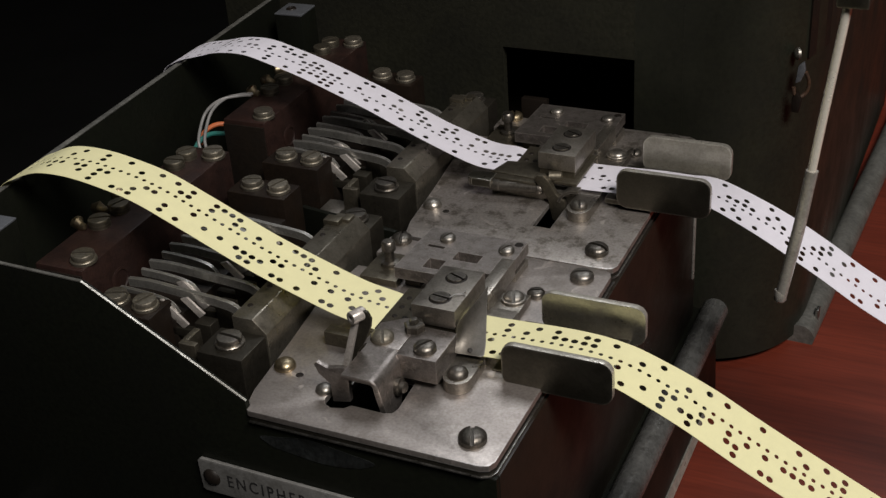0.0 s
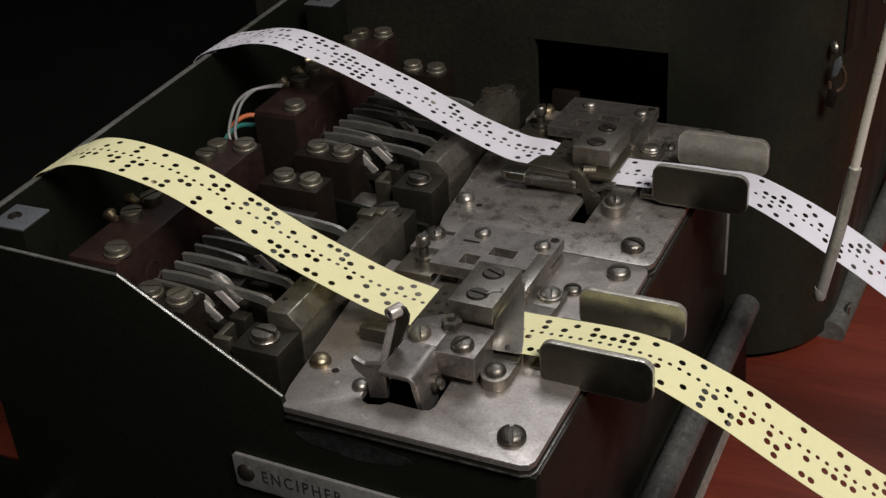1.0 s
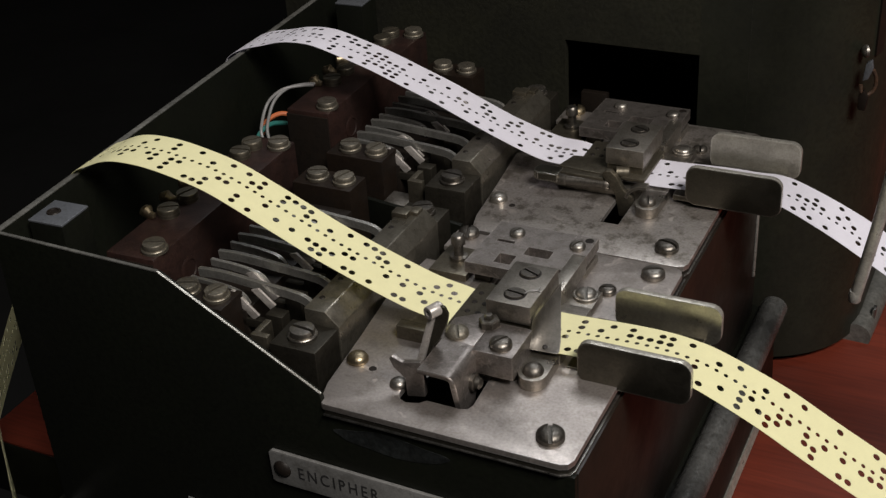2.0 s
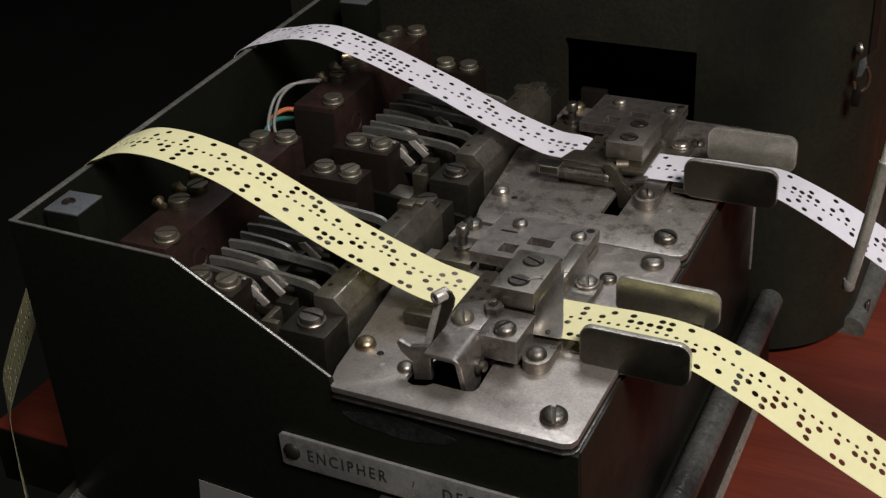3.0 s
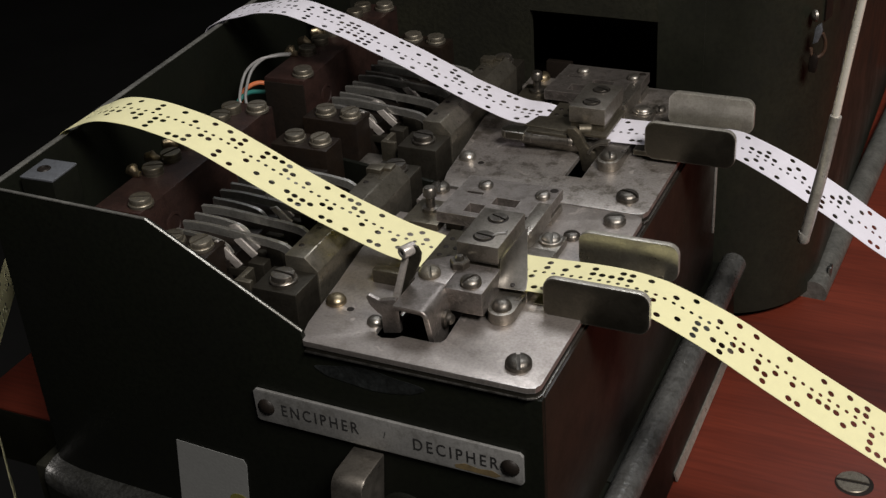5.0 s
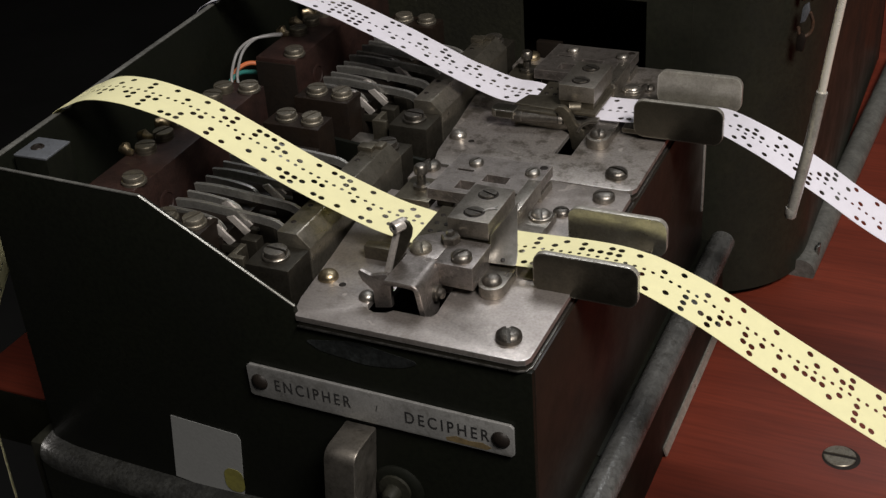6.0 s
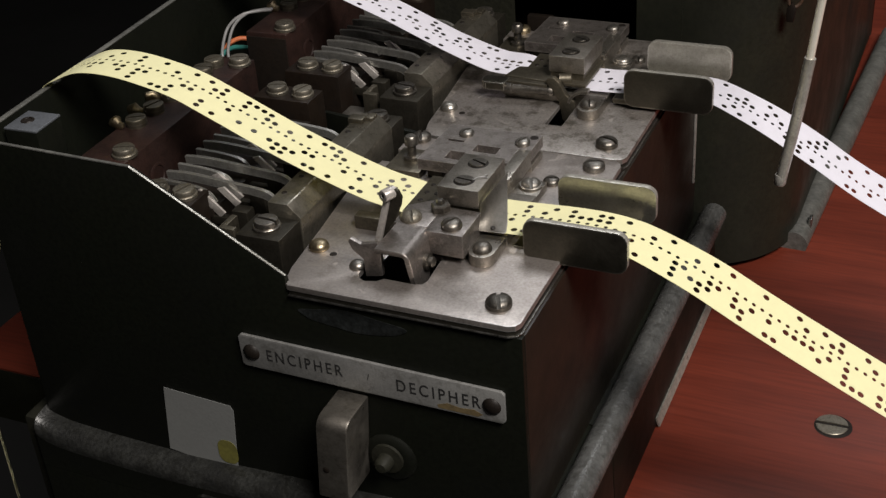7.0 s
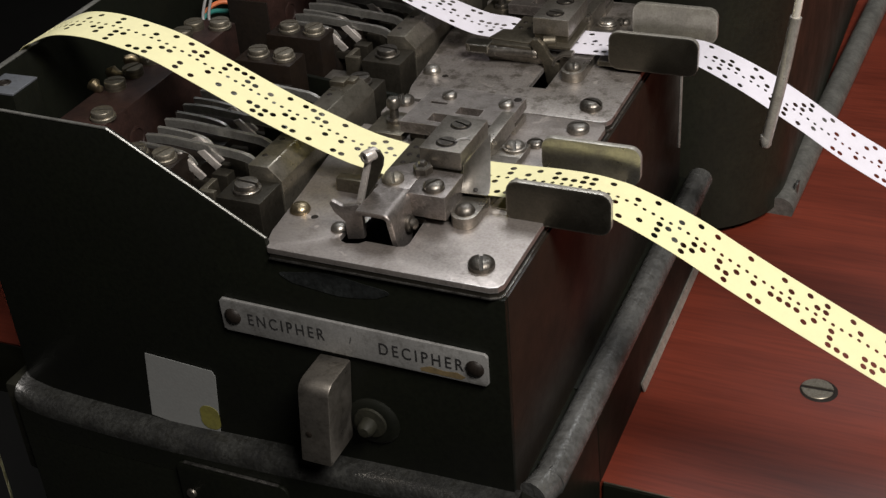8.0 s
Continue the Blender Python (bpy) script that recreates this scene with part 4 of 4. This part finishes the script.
# ---- terminal blocks ----
def terminal_block(origin_y):
    tb = thing("terminal_block", -118.8, origin_y + 47, 82, "dark red-brown phenolic terminal block with slotted screws, in the housing", "terminal block", "terminal blocks", rz=1.2)
    part("body", box(-8.0, 6.8, -35.4, 36, 12, 31.2, 0.6), PHENOL, tb)
    part("foot", box(-7.6, 6.4, -35, 35.4, 0.2, 12, 0.4), INSUL, tb)
    part("end_plate", box(-7.8, 6.6, -36.0, -35.45, 0.4, 29.9, 0.2), INSUL, tb, "black insulating end plate")
    ring = lathe([(3.6, 0), (3.6, 0.25), (2.9, 0.4), (2.6, 0.1), (0, 0.1)], 20)
    part("moulded_ring", ring, PHENOL, tb, "", pose(6.8, -22, 21, 0, 90, 0))
    for y in (-30.6, 31.6):
        screw(tb, 4.0, y, 31.2, 3.0, 22, PLATED, "cheese", washer=1.16)
    for k in range(6):
        y = -13.6 + 9.0 * k - (2.5 if k == 5 else 0)
        screw(tb, -3.4, y, 31.2, 3.0, 30 + 40 * k, DARKSTEEL, "cheese", "terminal_screw")
        if k < 3:
            drop = lathe([(0, -2.6), (1.1, -2.1), (1.6, -0.8), (1.9, 0.5), (1.7, 1.6), (0.9, 2.3), (0, 2.5)], 11)
            for v in drop.verts:
                v.co.x += 0.35 * math.sin(v.co.z * 2.1 + k)
                v.co.y *= 0.8 + 0.25 * math.sin(v.co.z * 1.3 + 2 * k)
            part("solder_lug", drop, BRASS, tb, "gold-coloured solder lug", pose(-7.6, y - 3.2, 32.6, 14 * k - 10, -68, 12 * k))
    return tb


blk = terminal_block(0)
copy_thing(blk, pose(-120.4 * MM, (DY + 53.6) * MM, 82 * MM, 0, 0, 1.2))

# loose wires at the rear terminal block
for k, (m, word) in enumerate(((WIREGREY, "grey"), (WIREGREY, "grey"), (WIREORANGE, "orange"), (WIRETEAL, "teal"))):
    w = thing("wire", -135 if k < 2 else -139.5, 99 + k, 82, f"thin {word} insulated wire curving up to the terminal block", "wire", "wires")
    if k < 2:
        pts = [(0.5 + k * 1.6, -1, 20), (-1.6 + k * 1.6, 1.5, 24), (-2.6 + k * 1.5, 8, 29.5), (-0.6 + k, 14, 32), (4.0, 18.0, 32.4), (8.0, 19.5, 32.6)]
    elif k == 2:
        pts = [(0.6, 3.0, 20), (1.2, 5.0, 23.6), (3.2, 9.6, 24.6), (6.5, 13, 23.4), (11.6, 16, 22.6)]
    else:
        pts = [(1.8, -3.8, 20), (2.7, -1.6, 22.8), (3.5, 3.6, 23.4), (6.0, 9, 21.6), (11.6, 14, 20.6)]
    part("insulation", tube(pts, 0.5 if k < 2 else 0.75, 8), m, w)


# ---- punched tapes ----
# five-hole code as it can be read on each tape, one group for each feed hole, near edge first
YELLOW_CODE = (
    "....o ..o.. ..o.. .oo.. ..oo. ....o ..o.. .oo.. ...oo ooo.. ..o.. ....o o.... o..o. oo... ..o.o ..o.. ....o oo.o. "
    "...oo o.... ..o.. ...oo .o..o ....o .o.oo ...o. .o... oo.o. oo... .o..o ..o.. o.o.o o...o ...oo o..o. ..o.. ....o "
    "o.o.. o.... ..o.. .o.o. ....o ...o. ..... ..... ..... ..... ..... ..... ..... ..... ..... ..... ..... ..... ..o.. "
    "o..oo o.... ...o. ....o ..... ...oo ...o. ...o. ...oo ...oo ..... ....o ..o.. o.... ...o. .o... ....o ooo.. ..o.. "
    ".o.o. oo... .oo.o ..o.. ....o .oo.. oo... ..o.. ....o o.o.. o.... ..o.. ..o.o ..oo. ..o.. .o..o ..oo. ...oo ooo.. "
)
WHITE_CODE = (
    "o...o ..o.o o.o.. ..... ..oo. oo..o ...oo ...o. o..oo ..o.. oooo. .ooo. .oo.. ooo.. ooo.o ..... o.... ..o.o ....o "
    ".o... ...o. o.... ..o.o ..o.. .o... ...oo o.oo. ..o.. o.... ..oo. ...oo ..o.. o.... ..o.o ....o ..o.. o.o.. .oo.. "
    "..o.. ...o. ..... ..... ..... ..... ..... ..... ..... ..... ..... ....o ..o.. o.... o.... o.... ..... ..... ..... "
    "..... ..... ..... ..... ..... ..... ..... ....o o.o.. .oo.. o.oo. ..o.. o.... ..o.o ...o. ..o.. .o... ..... oo... "
    "..o.. o.oo. ...oo .o... ...o. ....o o.o.. o.... ....o .o... ...o. ....o o.o.. o.... "
)
YELLOW_LINE = [(-207, -260), (-206, -120), (-205, -60), (-204, -12.6), (-202.4, 8.5), (-200.6, 24), (-195, 36), (-187.9, 49.1), (-176.8, 68.7), (-165, 90), (-153, 113), (-145.5, 125), (-139, 128.9), (-131.5, 131.7),
    (-122, 132.1), (-112, 130.7), (-101.5, 128.1), (-90.8, 123.6), (-81.1, 119.2), (-71, 114.7), (-59.1, 110.2), (-46.5, 106), (-38, 104.4), (-30, 102.8), (-14, 102.4),
    (-4, 102.7), (6, 103.1), (14, 103), (20, 102.3), (26, 100.7), (40, 94.5), (54, 86.7), (69, 78.7), (100, 62.9), (135, 45.9), (175, 22), (225, -20), (280, -90)]
WHITE_LINE = [(-176, 0.6), (-168, 8), (-163, 40), (-160, 80), (-157.5, 108), (-154, 122), (-148, 126.8), (-139, 129.6), (-131.5, 131.6),
    (-122, 131.9), (-112, 129.5), (-101.5, 126.4), (-90.8, 122.5), (-81.1, 118.9), (-71, 114.6), (-59.1, 109.7), (-46.5, 105.3), (-38, 104.5), (-30, 102.8), (-14, 102.4), (-4, 102.7), (6, 103.1), (14, 103), (20, 103.2), (26, 101.7), (40, 95.2), (54, 87.1), (69, 77.8), (100, 62), (135, 45), (170, 23.1), (205, 7.1), (245, 0.5), (330, 0.5)]


def tape(name, y0, line, code, first, start, pitch, feed_lane, material, label, twist=False, lean=0.0):
    """Five-hole tape 16.5 units wide along a line in (x, z). code: groups of five marks; the group at index `first` stands at
    length `start`; groups past the readable stretch are blank runs of feed holes with a few marks. The tape banks as it leaves the chute."""
    pts = spline([(x, 0, z) for x, z in line], 10)
    s = [0.0]
    for a, b in zip(pts, pts[1:]):
        s.append(s[-1] + (b - a).length)
    s, px, pz = np.array(s), np.array([p.x for p in pts]), np.array([p.z for p in pts])
    total, width, lane_gap = s[-1], 16.5, 2.40
    groups = code.split()
    lanes = [(9.41 if feed_lane == 3 else 7.09) + lane_gap * (k - feed_lane) for k in range(6)]
    lo, hi = lanes[0] - lane_gap / 2, lanes[-1] + lane_gap / 2
    lead = int((start - pitch / 2) / pitch)
    phase = start - pitch / 2 - lead * pitch
    count = int((total - phase) / pitch)
    rnd = random.Random(7)
    bm = bmesh.new()

    def at(u, w):
        x, z = float(np.interp(u, s, px)), float(np.interp(u, s, pz))
        bank = radians(float(np.interp(x, (22, 45), (0, 7))))
        v = w - width / 2
        x -= float(np.interp(x, (-178, -150), (18, 0))) * w / width if twist else 0
        z -= lean * float(np.interp(x, (-150, -135, -62, -42), (0, 1, 1, 0))) * w / width
        return (x, y0 + width / 2 + v * math.cos(bank), z + v * math.sin(bank))

    def face(us):
        bm.faces.new([bm.verts.new(at(u, w)) for u, w in us])

    def sub(u0, u1, w0, w1):
        for k in range(2):
            a, b = u0 + (u1 - u0) * k / 2, u0 + (u1 - u0) * (k + 1) / 2
            face([(a, w0), (b, w0), (b, w1), (a, w1)])

    sub(0, phase, 0, width)
    for i in range(count):
        u0 = phase + i * pitch
        u1, uc = u0 + pitch, u0 + pitch / 2
        sub(u0, u1, 0, lo)
        sub(u0, u1, hi, width)
        g = i - lead + first
        row = groups[g] if 0 <= g < len(groups) else "".join(rnd.choice("o..") for _ in range(5))
        bits = row[:feed_lane] + "f" + row[feed_lane:]
        for lane, bit in zip(lanes, bits):
            w0, w1 = lane - lane_gap / 2, lane + lane_gap / 2
            if bit == ".":
                sub(u0, u1, w0, w1)
                continue
            r, n = (0.56 if bit == "f" else 0.87), 12
            out, ring = [], []
            for k in range(n):
                c, q = math.cos(2 * math.pi * k / n), math.sin(2 * math.pi * k / n)
                f = 1 / max(abs(c), abs(q))
                out.append((uc + c * f * pitch / 2, lane + q * f * lane_gap / 2))
                ring.append((uc + c * r, lane + q * r))
            for k in range(n):
                j = (k + 1) % n
                corner = []
                for ca, cu, cw in ((45, u1, w1), (135, u0, w1), (225, u0, w0), (315, u1, w0)):
                    if 360 * k / n < ca < 360 * (k + 1) / n:
                        corner = [(cu, cw)]
                face([ring[k], out[k]] + corner + [out[j], ring[j]])
    end = phase + count * pitch
    if total - end > 0.05:
        sub(end, total, 0, width)
    bmesh.ops.remove_doubles(bm, verts=bm.verts, dist=0.01)
    me = finish(bm, 60)
    me.materials.append(material)
    ob = new(name, me)
    md = ob.modifiers.new("thickness", "SOLIDIFY")
    md.thickness, md.offset = 0.0001, 0
    return tagged(ob, label, "paper tape", "punched tapes")


tape("punched_tape", 24.6, YELLOW_LINE, YELLOW_CODE, 4, 418.30, 2.4003, 3, YELLOW, "pale yellow paper tape with punched holes, threaded through the reader", twist=True)
tape("punched_tape", 110.5, WHITE_LINE, WHITE_CODE, 8, 174.63, 2.468, 2, WHITE, "white paper tape with punched holes, threaded through the reader", lean=1.1)
